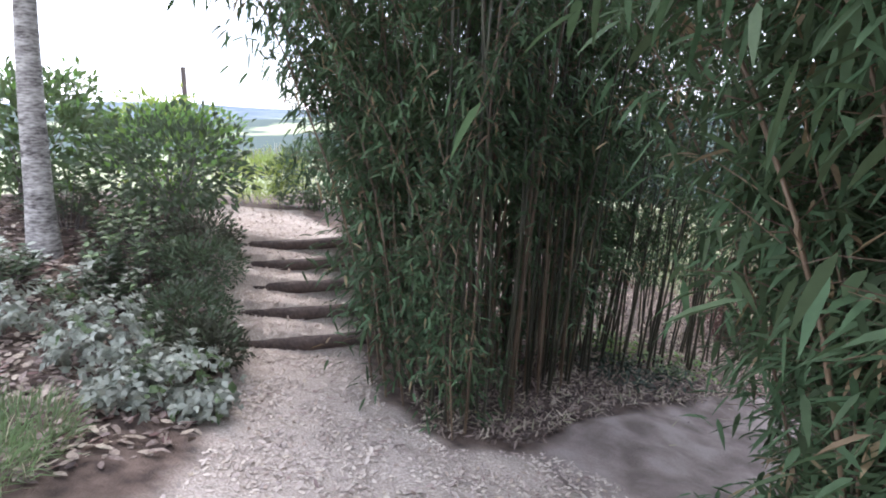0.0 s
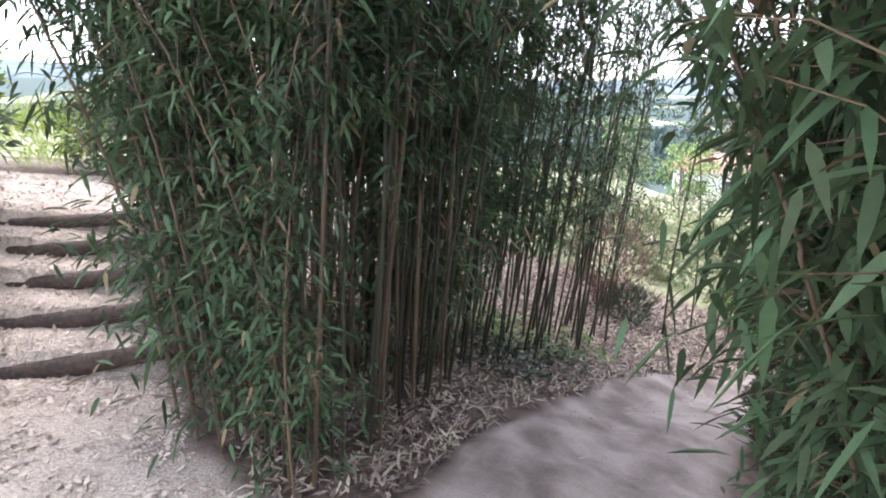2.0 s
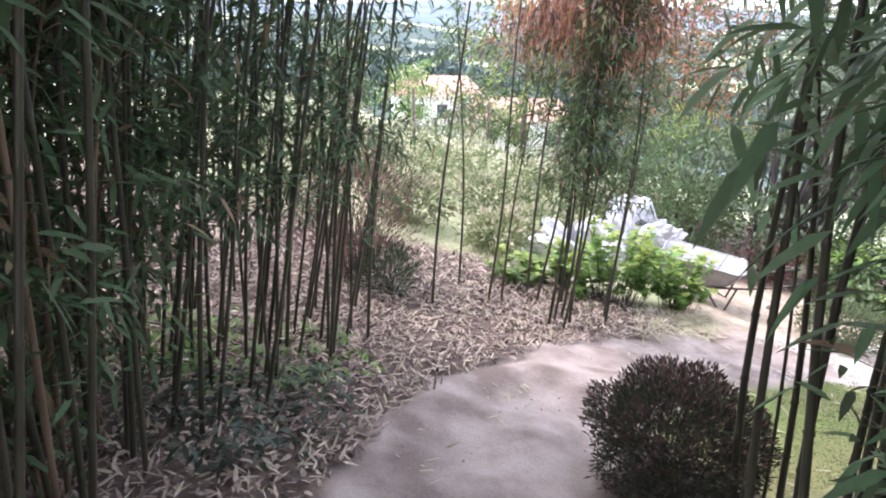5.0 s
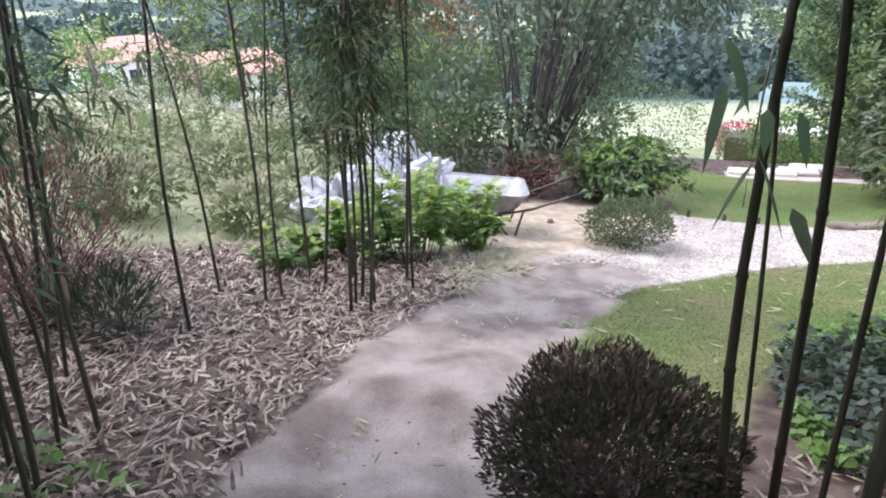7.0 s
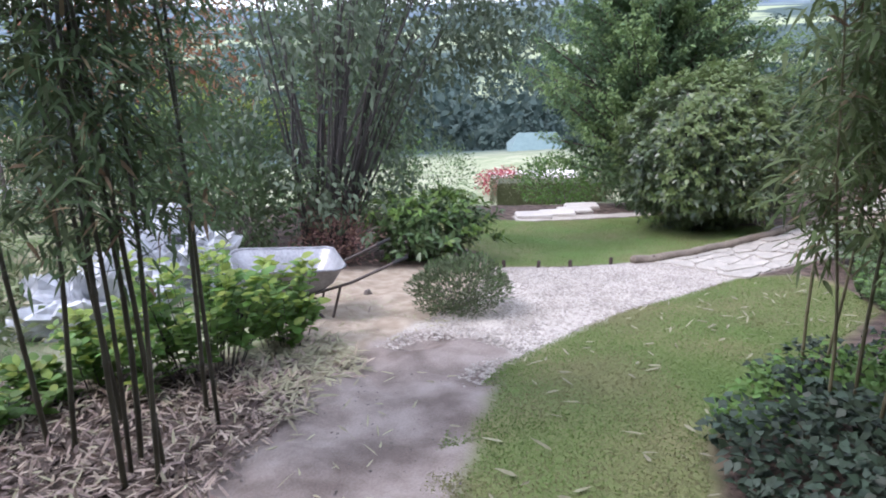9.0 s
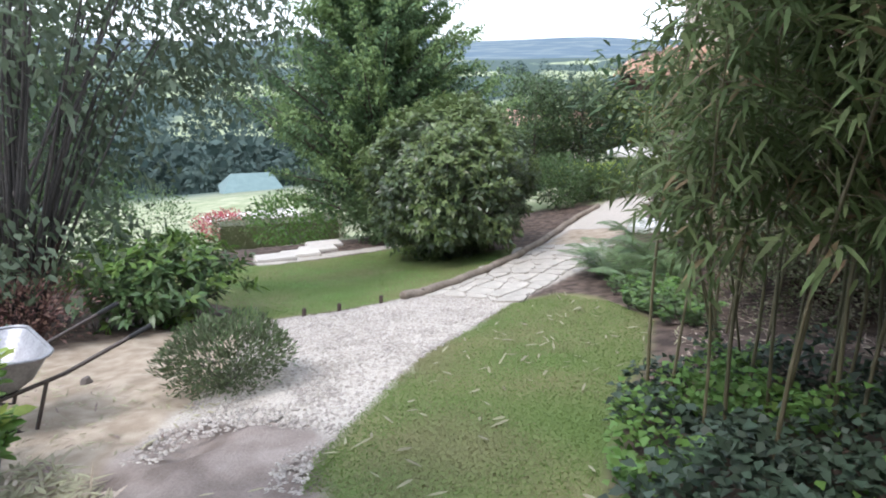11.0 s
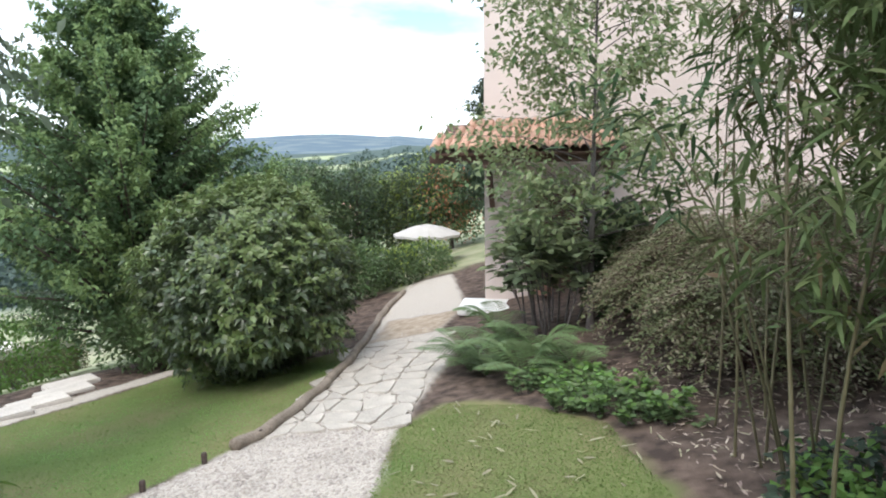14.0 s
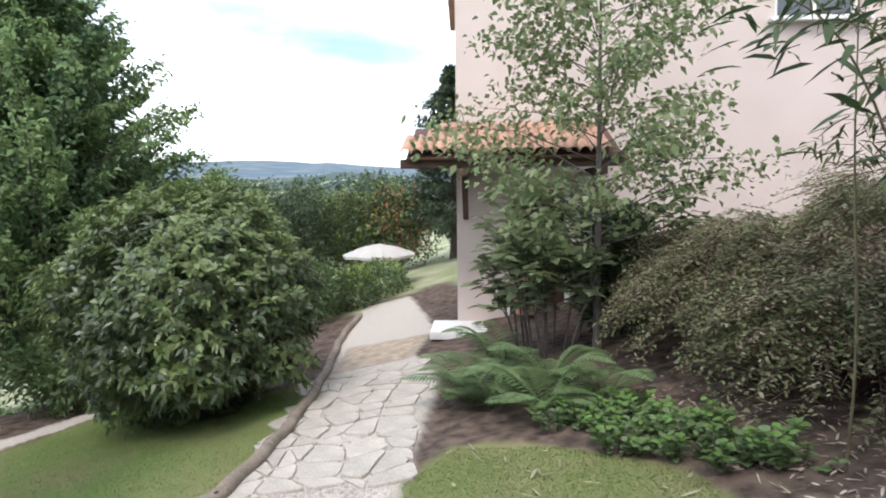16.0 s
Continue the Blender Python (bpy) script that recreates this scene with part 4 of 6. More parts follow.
def fan_tree(x, y):
    """Many bare stems that fan out from one foot, with a loose dark crown."""
    ob = thing("multi_stem_tree", x, y, H(x, y), "multi-stemmed shrub tree with a fan of bare grey stems", "tree")
    lines, ends = [], []
    for i in range(50):
        a, k = rnd(0, 2 * math.pi), rnd(0.1, 1.0)
        tx, ty, tz = math.cos(a) * 2.1 * k + 0.5, math.sin(a) * 1.6 * k - 0.3, rnd(2.8, 4.6)
        bx, by = math.cos(a) * 0.4 * rnd(0.1, 1), math.sin(a) * 0.4 * rnd(0.1, 1)
        r = rnd(0.014, 0.040)
        line = [(bx + (tx - bx) * s ** 1.25 + 0.09 * math.sin(5 * s + i) * s, by + (ty - by) * s ** 1.25 + 0.09 * math.sin(4 * s + 2 * i) * s, -0.1 + (tz + 0.1) * s, r * (1 - 0.75 * s)) for s in np.linspace(0, 1, 7)]
        lines.append(line)
        ends.append(line[-1][:3])
    for i, line in enumerate(lines[:16]):
        part("stem", tubes("stem", [line], [M["grey_stem"]], 6), None, ob)
    part("branchwork", tubes("branchwork", lines[16:], [M["grey_stem"]], 5), None, ob, kind="stuff")
    part("undergrowth", tubes("undergrowth", branches(280, 0.85, 0.7, 1.3, 0.008, 0.3), [M["red_stem"]], 4), None, ob, "tangle of reddish dead shoots", kind="stuff")
    e = np.array(ends)
    n = 3400
    w = np.random.randint(len(e), size=n)
    f = rnd(0.78, 1.1, n)[:, None]
    base = e[w] * f * np.array([1.1, 1.1, 1.0]) + np.random.normal(size=(n, 3)) * np.array([0.35, 0.35, 0.28])
    extra = np.array([[1.0, -0.2, 2.2], [1.5, -0.5, 2.5], [2.0, -0.7, 2.7], [2.4, -1.0, 2.6], [0.9, -0.6, 1.7], [1.5, 0.2, 1.9], [1.9, -1.4, 2.9], [1.2, 0.4, 1.3], [2.2, -0.8, 3.3], [2.7, -1.0, 3.6], [2.6, -1.3, 3.1], [3.0, -0.9, 3.9], [1.8, -0.6, 3.7], [3.2, -1.3, 3.4], [-0.8, -0.3, 1.3], [0.7, -0.7, 0.8], [-0.5, -0.9, 1.0], [-1.2, 0.2, 1.9]])
    m = 3600
    more = extra[np.random.randint(len(extra), size=m)] + np.random.normal(size=(m, 3)) * np.array([0.32, 0.3, 0.25])
    base = np.concatenate([base, more])
    d = random_ways(n + m) + np.array([0.2, -0.1, -0.5])
    part("crown", leaves("crown", base, d, random_ways(n + m) + np.array([0, 0, 1.0]), 0.12 * rnd(0.6, 1.3, n + m), 0.062 * rnd(0.7, 1.2, n + m), [M["fan_leaf"]], droop=0.3), None, ob, kind="stuff")
    limbs = [[(0.1, 0, 1.0, 0.02), (0.7, -0.2, 1.8, 0.014), (1.5, -0.5, 2.5, 0.009), (2.4, -1.0, 2.75, 0.004)], [(0.1, 0, 1.2, 0.022), (0.9, -0.3, 2.4, 0.016), (1.9, -0.7, 3.3, 0.010), (3.1, -1.1, 3.6, 0.003)], [(0.1, 0, 0.9, 0.018), (0.8, 0, 1.4, 0.012), (1.6, 0.2, 1.9, 0.005)]]
    part("side_limbs", tubes("side_limbs", limbs, [M["stem"]], 6), None, ob)


fan_tree(5.25, 9.75)

# bushes behind the wheelbarrow and down the slope
shrub("background_bush", 4.3, 11.3, 1.3, 1.0, 2.2, 5200, 0.11, 0.045, ["tree_leaf", "lime_leaf"], "rounded mid-green bush with yellowish tips", stems=20, r0=0.02, bright=0.35, lump=0.3)
shrub("background_bush", 3.75, 9.7, 0.95, 0.75, 1.35, 3600, 0.10, 0.042, ["tree_leaf", "dark_leaf"], "mid-green bush between the wheelbarrow and the bare-stemmed tree", stems=16, r0=0.012, bright=0.4, lump=0.35)
shrub("twiggy_bush", 4.75, 8.85, 0.55, 0.5, 0.7, 1500, 0.06, 0.02, ["rusty", "dark_leaf"], "low brown twiggy undergrowth at the foot of the bare stems", stems=70, r0=0.006, stem="red_stem", bright=0.4, lump=0.4, up=0.6)
shrub("background_bush", 2.7, 11.2, 0.9, 0.9, 1.1, 2600, 0.10, 0.04, ["dark_leaf", "tree_leaf"], "dark green bush behind the plastic heap", stems=14, r0=0.014, bright=0.3)
shrub("background_bush", 7.6, 12.0, 1.3, 1.0, 1.6, 3600, 0.12, 0.045, ["tree_leaf", "dark_leaf"], "mid-green bush at the lawn's lower edge", stems=14, r0=0.014, bright=0.3)
tree("sumac_tree", 4.4, 12.9, 5.2, 0.07, 2.0, 5200, 0.15, 0.05, ["tree_leaf", "orange_leaf"], "small tree with orange-tinted feathery leaves", low=1.8, clumps=30, cone=0.1, bright=0.5)
tree("dry_topped_tree", 1.08, 5.75, 3.25, 0.018, 0.75, 6500, 0.10, 0.014, ["orange_leaf", "rusty"], "slender stem with a dried orange-brown feathery crown", bark="culm", low=2.4, clumps=26, cone=0.1, clump=0.3, droop=0.7, bright=0.5)
tree("garden_tree", 8.6, 14.6, 6.5, 0.12, 2.4, 6500, 0.14, 0.07, ["tree_leaf", "dark_leaf"], "broad green tree beyond the lawn", low=1.6, clumps=36, cone=0.25)
tree("garden_tree", 11.4, 17.2, 6.0, 0.10, 2.2, 4500, 0.16, 0.08, ["tree_leaf", "bright_leaf"], "light green tree by the lower terrace", low=1.4, clumps=30, cone=0.3)
tree("garden_tree", 1.6, 16.5, 6.0, 0.10, 2.4, 4500, 0.16, 0.07, ["tree_leaf", "lime_leaf"], "pale green tree down the slope", low=1.5, clumps=30, cone=0.2)
for x, y, s in ((-0.6, 8.0, 0.8), (0.4, 9.3, 0.9), (-1.6, 10.2, 1.0), (1.2, 11.0, 0.9), (-2.6, 8.4, 1.1), (-3.8, 11.6, 1.3), (0.5, 7.4, 0.7), (-0.4, 10.6, 1.0), (1.2, 8.4, 0.7), (0.2, 12.6, 1.1), (-1.2, 12.4, 1.1), (1.6, 13.6, 1.2), (-2.8, 13.6, 1.3), (-0.3, 14.8, 1.3), (2.4, 10.2, 0.8)):
    shrub("wild_shrub", x, y, 0.6 * s, 0.55 * s, 0.75 * s, 1100, 0.10, 0.045, ["birch_leaf", "dry_grass"], "pale green wild shrub on the rough slope", stems=10, bright=0.6, lump=0.35, group="wild shrubs on the slope")

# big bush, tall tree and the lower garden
# paler tip leaves, most on top, also stand in for glossy highlights
shrub("round_bush", 11.5, 6.75, 1.62, 1.52, 2.9, 46000, 0.108, 0.045, ["photinia", "photinia_lit_tip"], "large rounded glossy evergreen bush by the edged path", stems=30, r0=0.03, bright=0.68, up=0.5, lump=0.16, deep=0.3, whorl=7)
tree("hornbeam_tree", 15.0, 9.8, 7.8, 0.16, 3.6, 105000, 0.115, 0.062, ["hornbeam", "hornbeam_tip"], "tall conical green tree behind the round bush", low=0.15, clumps=420, cone=0.92, clump=0.46, bright=0.42, rise=(0.35, 0.95), point=0.75)
tree("blue_conifer", 24.6, 16.6, 3.6, 0.12, 2.0, 7000, 0.16, 0.03, ["conifer"], "low spreading blue-green conifer", low=0.4, clumps=46, cone=0.6, clump=0.4)
shrub("background_bush", 15.4, 12.6, 1.3, 1.2, 1.5, 2400, 0.12, 0.06, ["bright_leaf", "tree_leaf"], "bright green bush at the end of the clipped hedge", stems=10, bright=0.4)
shrub("background_bush", 13.6, 8.9, 1.2, 1.0, 1.5, 9000, 0.11, 0.05, ["tree_leaf", "photinia"], "dense green bush at the foot of the conical tree", stems=20, r0=0.014, bright=0.3, lump=0.25)
for x, y, top, r, mats, lab in ((25.0, 6.0, 0.30, 1.7, ["dark_leaf", "tree_leaf"], "dark green tree behind the parasol"), (24.2, 7.6, 0.55, 1.6, ["tree_leaf", "dark_leaf"], "rounded green tree beyond the hedge bushes"), (26.0, 4.2, 0.0, 1.6, ["birch_leaf", "lime_leaf"], "yellowish green tree behind the parasol"), (24.6, 2.6, 0.1, 1.3, ["tree_leaf", "orange_leaf"], "dark tree with a few orange leaves beyond the house corner"), (27.5, 8.4, 0.35, 1.9, ["dark_leaf", "tree_leaf"], "dark green tree beyond the hedge bushes")):
    tree("garden_tree", x, y, top - H(x, y), 0.09, r, 5200, 0.15, 0.075, mats, lab, low=0.3, clumps=44, cone=0.25, clump=0.42, bright=0.25)
shrub("red_shrub", 21.2, 19.7, 1.2, 1.0, 1.2, 1800, 0.11, 0.06, ["red_leaf", "rusty"], "low red-leaved shrub by the lower path", stems=10, bright=0.25)
shrub("background_bush", 18.2, 20.6, 1.8, 1.5, 2.6, 2000, 0.12, 0.06, ["tree_leaf", "dark_leaf"], "low green bush by the lower path", stems=10, bright=0.25)

# bank beside the house
for x, y, rx, ry, h, n, lab in ((6.9, 1.75, 0.85, 0.70, 0.90, 700, "low spreading cotoneaster with brown twigs on the bank"), (8.15, 1.55, 1.15, 0.95, 1.12, 1100, "wide spreading small-leaved cotoneaster on the bank"), (9.1, 1.15, 0.95, 0.9, 1.20, 700, "tall spreading small-leaved cotoneaster near the house"), (7.3, 0.6, 1.3, 0.9, 1.35, 900, "dense small-leaved cotoneaster at the back of the bank")):
    spray_bush("cotoneaster_bush", x, y, rx, ry, h, n, 30, 0.042, ["spray_leaf", "spray_pale"], lab, "cotoneaster bushes on the bank")
tree("young_birch", 9.7, 2.25, 5.2, 0.045, 2.0, 8500, 0.09, 0.064, ["birch_leaf", "tree_leaf"], "slender young birch with airy light green leaves", bark="stem", low=1.1, clumps=75, cone=0.4, clump=0.24, lean=(0.2, -0.1))
shoot_bush("broad_leaf_shrub", 10.35, 2.62, 1.0, 0.8, 2.75, 15, 18, 0.20, 0.12, ["broad_leaf", "birch_leaf"], "tall loose broad-leaved shrub in front of the house wall", r0=0.016, first=0.5, fork=5, droop=0.4)
shoot_bush("broad_leaf_shrub", 9.75, 1.5, 1.0, 0.75, 2.0, 12, 16, 0.17, 0.085, ["tree_leaf", "birch_leaf"], "loose broad-leaved shrub rising behind the cotoneaster", r0=0.013, first=0.45, fork=4, droop=0.4)
shrub("dark_bush", 10.3, 1.7, 0.5, 0.5, 1.45, 3600, 0.12, 0.055, ["dark_leaf", "tree_leaf"], "dark shady bush against the house wall", stems=14, r0=0.014, bright=0.15)


# ---------------------------------------------------------------- steps, edging, paving
def log_mesh(length, r, sides=10):
    pts = [(-length / 2, 0, 0, r * 0.6), (-length / 2, 0, 0, r)]
    for s in np.linspace(0.05, 0.95, 7):
        pts.append(((s - 0.5) * length, 0.012 * math.sin(s * 6), 0.006 * math.sin(s * 9), r * (1 + 0.06 * math.sin(s * 17))))
    pts += [(length / 2, 0, 0, r), (length / 2, 0, 0, r * 0.02)]
    pts[0] = (-length / 2, 0, 0, r * 0.02)
    return tubes("log", [pts], [M["log"]], sides)


np.random.seed(8)
turn_step = math.degrees(math.atan2(STEP_SIDE[1], STEP_SIDE[0]))
for i in range(STEPS):
    d = TREAD * i + 0.02
    x, y = STEP_AT[0] + STEP_WAY[0] * d, STEP_AT[1] + STEP_WAY[1] * d
    ob = new("log_step", log_mesh(1.75, 0.06))
    ob.matrix_basis = pose(x, y, H(x - STEP_WAY[0] * 0.1, y - STEP_WAY[1] * 0.1) + 0.058, 0, rnd(-1, 1), turn_step + rnd(-3, 3))
    tagged(ob, "dark round timber log forming a garden step", "step", "log steps")

EDGE = [(7.7, 6.16), (8.05, 5.95), (9.0, 5.72), (9.8, 5.55), (11.2, 5.33), (12.7, 5.15), (14.0, 5.02), (14.9, 4.88), (16.5, 4.5)]
for (ax, ay), (bx, by) in zip(EDGE, EDGE[1:]):
    L = math.hypot(bx - ax, by - ay)
    me = log_mesh(L * 0.995, 0.062)
    me.materials[0] = M["edging"]
    ob = new("edging_log", me)
    za, zb = H(ax, ay), H(bx, by)
    ob.matrix_basis = pose((ax + bx) / 2, (ay + by) / 2, (za + zb) / 2 + 0.045, 0, -math.degrees(math.atan2(zb - za, L)), math.degrees(math.atan2(by - ay, bx - ax)))
    tagged(ob, "weathered round timber log edging the path", "edging", "log edging along the path")
for x, y in ((6.32, 7.3), (6.62, 6.95), (6.95, 6.67), (7.45, 6.35), (7.95, 5.98)):
    ob = new("wooden_stake", tubes("stake", [[(0, 0, -0.1, 0.024), (0, 0, 0.09, 0.026), (0, 0, 0.10, 0.02), (0, 0, 0.101, 0.001)]], [M["log"]], 8))
    ob.matrix_basis = pose(x, y, H(x, y), rnd(-6, 6), rnd(-6, 6))
    tagged(ob, "short dark wooden stake at the lawn edge", "stake", "stakes at the lawn edge")


def paving():
    """Crazy paving: irregular flat stones with open joints, from the gravel to the house."""
    ob = tagged(new("pavement"), "crazy paving of pale irregular stones", "pavement", kind="structure")
    centre = lambda s: np.array([7.6 + s * 0.985, 5.28 - 0.10 * s - 0.012 * s * s])
    rows, cols = 12, 5
    rng = np.random.RandomState(4)
    jx, jy = rng.uniform(-0.13, 0.13, (rows + 1, cols + 1)), rng.uniform(-0.11, 0.11, (rows + 1, cols + 1))

    def at(i, j):
        s = i * 0.36 + jx[i, j]
        w = 0.68 + 0.03 * s
        c = centre(s)
        return c + np.array([0.1, 1.0]) * ((j / cols - 0.5) * 2 * w + jy[i, j]) + np.array([0.10 * (j - 2), 0])
    for i in range(rows):
        for j in range(cols):
            q = [at(i, j), at(i + 1, j), at(i + 1, j + 1), at(i, j + 1)]
            shapes = [q]
            pickn = rng.rand()
            if pickn < 0.2:
                shapes = [[q[0], q[1], q[2]], [q[0], q[2], q[3]]]
            elif pickn < 0.3 and i > 0:
                continue
            for p in shapes:
                p = np.array(p)
                c = p.mean(0)
                d = p - c
                p = c + d * (1 - 0.016 / np.maximum(np.linalg.norm(d, axis=1, keepdims=True), 0.05))
                ring = []
                for a, b in zip(p, np.roll(p, -1, 0)):
                    ring += [a * 0.86 + b * 0.14, a * 0.5 + b * 0.5 + rng.uniform(-0.012, 0.012, 2), a * 0.14 + b * 0.86]
                ring = np.array(ring) - c
                z0 = H(*c)
                gx, gy = (H(c[0] + 0.1, c[1]) - z0) / 0.1, (H(c[0], c[1] + 0.1) - z0) / 0.1
                lift = rng.uniform(0.014, 0.03)
                n = len(ring)
                top = [(x * 0.97, y * 0.97, x * gx + y * gy + lift) for x, y in ring]
                rim = [(x, y, x * gx + y * gy + lift - 0.008) for x, y in ring]
                foot = [(x, y, x * gx + y * gy - 0.03) for x, y in ring]
                me = bpy.data.meshes.new("stone")
                me.from_pydata(top + rim + foot, [], [list(range(n))] + [[k, n + k, n + (k + 1) % n, (k + 1) % n][::-1] for k in range(n)] + [[n + k, 2 * n + k, 2 * n + (k + 1) % n, n + (k + 1) % n][::-1] for k in range(n)])
                me.materials.append(M["slab"])
                st = new("stone", me)
                st.parent = ob
                st.matrix_basis = pose(c[0], c[1], z0)
    return ob


paving()


# ---------------------------------------------------------------- wheelbarrow
def wheelbarrow(x, y, turn):
    """Front wheel towards +x, handles towards -x."""
    ob = thing("wheelbarrow", x, y, H(x, y), "grey metal wheelbarrow standing beside a green bush", "wheelbarrow", turn=turn)

    def ring(z, x0, x1, w, r, wall=0.0):
        pts = []
        for cx, cy, a0 in ((x1 - r, w - r, 0), (x0 + r, w - r, 90), (x0 + r, -w + r, 180), (x1 - r, -w + r, 270)):
            for k in range(6):
                a = math.radians(a0 + k * 18)
                pts.append((cx + (r - wall) * math.cos(a), cy + (r - wall) * math.sin(a), z + 0.10 * (cx > 0.1) * (z > 0.4)))
        return pts
    bm = bmesh.new()
    loops = [ring(0.50, -0.46, 0.50, 0.34, 0.12), ring(0.49, -0.45, 0.49, 0.33, 0.12), ring(0.34, -0.36, 0.33, 0.27, 0.10), ring(0.27, -0.28, 0.20, 0.21, 0.09)]
    loops_in = [ring(0.275, -0.275, 0.195, 0.205, 0.085), ring(0.345, -0.352, 0.322, 0.262, 0.095), ring(0.494, -0.442, 0.482, 0.322, 0.112)]
    vs = [[bm.verts.new(p) for p in lp] for lp in loops + loops_in]
    for a, b in zip(vs, vs[1:]):
        for k in range(len(a)):
            bm.faces.new((a[k], a[(k + 1) % len(a)], b[(k + 1) % len(a)], b[k]))
    for a in (vs[3], vs[4]):
        bm.faces.new(a)
    for k in range(len(vs[0])):
        bm.faces.new((vs[0][k], vs[-1][k], vs[-1][(k + 1) % 24], vs[0][(k + 1) % 24]))
    bmesh.ops.recalc_face_normals(bm, faces=bm.faces[:])
    tray = part("tray", bm, M["galvanised"], ob, "pale galvanised tray", soft=True)
    rim = [(*p, 0.012) for p in ring(0.502, -0.462, 0.502, 0.342, 0.12)]
    part("rim", tubes("rim", [rim + rim[:1]], [M["galvanised"]], 6), None, tray)
    for s in (1, -1):
        f = part("frame_tube", tubes("frame_tube", [[(0.62, 0.05 * s, 0.19, 0.015), (0.3, 0.13 * s, 0.25, 0.015), (-0.1, 0.22 * s, 0.255, 0.015), (-0.5, 0.27 * s, 0.33, 0.015), (-0.95, 0.29 * s, 0.47, 0.015)]], [M["tube"]], 8), None, ob)
        part("grip", tubes("grip", [[(-0.90, 0.2885 * s, 0.455, 0.018), (-1.05, 0.293 * s, 0.50, 0.019), (-1.052, 0.293 * s, 0.50, 0.002)]], [M["rubber"]], 8), None, f)
        part("leg", tubes("leg", [[(-0.05, 0.22 * s, 0.25, 0.013), (-0.22, 0.25 * s, 0.02, 0.013), (-0.30, 0.25 * s, -0.01, 0.013), (-0.40, 0.26 * s, 0.31, 0.013)]], [M["tube"]], 8), None, ob)
    tyre = [(0.62 + 0.145 * math.cos(a), 0, 0.18 + 0.145 * math.sin(a), 0.038) for a in np.linspace(0, 2 * math.pi, 25)]
    wheel = part("wheel", tubes("wheel", [[(0.62, -0.06, 0.18, 0.012), (0.62, 0.06, 0.18, 0.012)]], [M["tube"]], 8), None, ob)
    part("tyre", tubes("tyre", [tyre], [M["rubber"]], 10), None, wheel, "black rubber tyre")
    part("rim", tubes("rim", [[(0.62, -0.02, 0.18, 0.005), (0.62, -0.02, 0.18, 0.105), (0.62, 0.02, 0.18, 0.105), (0.62, 0.02, 0.18, 0.005)]], [M["galvanised"]], 16), None, wheel)
    return ob


wheelbarrow(3.05, 7.15, 156)


def crumpled(name, rx, ry, h, mat, seed, n=26, sharp=0.22):
    bm = bmesh.new()
    bmesh.ops.create_uvsphere(bm, u_segments=n, v_segments=n // 2, radius=1)
    for v in bm.verts:
        k = 1 + sharp * noise.noise(v.co * 2.1 + Vector((seed, 0, 0))) - 0.9 * sharp * abs(noise.noise(v.co * 3.5 + Vector((0, seed, 0)))) - 0.45 * sharp * abs(noise.noise(v.co * 9.0 + Vector((0, 0, seed))))
        v.co = Vector((v.co.x * rx * k, v.co.y * ry * k, max(-0.25, v.co.z) * h * k))
    me = bpy.data.meshes.new(name)
    bm.to_mesh(me)
    bm.free()
    me.materials.append(mat)
    return me


bag = new("plastic_bag", crumpled("plastic_bag", 0.13, 0.09, 0.07, M["blue_plastic"], 3.0, 16))
bag.matrix_basis = pose(2.98, 7.10, H(3.05, 7.15) + 0.30, 0, 0, 40)
tagged(bag, "crumpled blue plastic bag lying in the wheelbarrow tray", "bag")


def heap(x, y):
    ob = new("plastic_sheeting", crumpled("plastic_sheeting", 0.85, 0.55, 0.68, M["tarp"], 1.5, 90, 0.72))
    ob.matrix_basis = pose(x, y, H(x, y) + 0.05, 0, 0, -20)
    tagged(ob, "heap of crumpled whitish plastic sheeting on the ground", "tarpaulin")
    for dx, dy, dz, s, m, lab in ((0.12, -0.18, 0.55, 0.10, "black_plastic", "crumpled black plastic sack on the white heap"), (-0.32, -0.3, 0.28, 0.10, "stone", "dark rubbish lump on the white heap"), (0.35, -0.3, 0.22, 0.10, "black_plastic", "crumpled black plastic sack on the white heap")):
        b = new("rubbish_sack", crumpled("rubbish_sack", s, s * 0.8, s * 0.7, M[m], dx * 7, 14, 0.4))
        b.matrix_basis = pose(x + dx, y + dy, H(x, y) + dz, 0, 0, dx * 100)
        tagged(b, lab, "sack")


heap(2.5, 8.7)
ob = new("plastic_sheeting", crumpled("plastic_sheeting", 0.62, 0.42, 0.48, M["tarp"], 7.5, 60, 0.7))
ob.matrix_basis = pose(1.55, 7.9, H(1.55, 7.9) + 0.05, 0, 0, 15)
tagged(ob, "small crumpled whitish plastic heap behind the bush", "tarpaulin")
ob = new("stone", crumpled("stone", 0.05, 0.04, 0.05, M["stone"], 2.0, 10, 0.3))
ob.matrix_basis = pose(4.04, 7.32, H(4.04, 7.32) + 0.012)
tagged(ob, "small dark stone on bare earth", "stone")


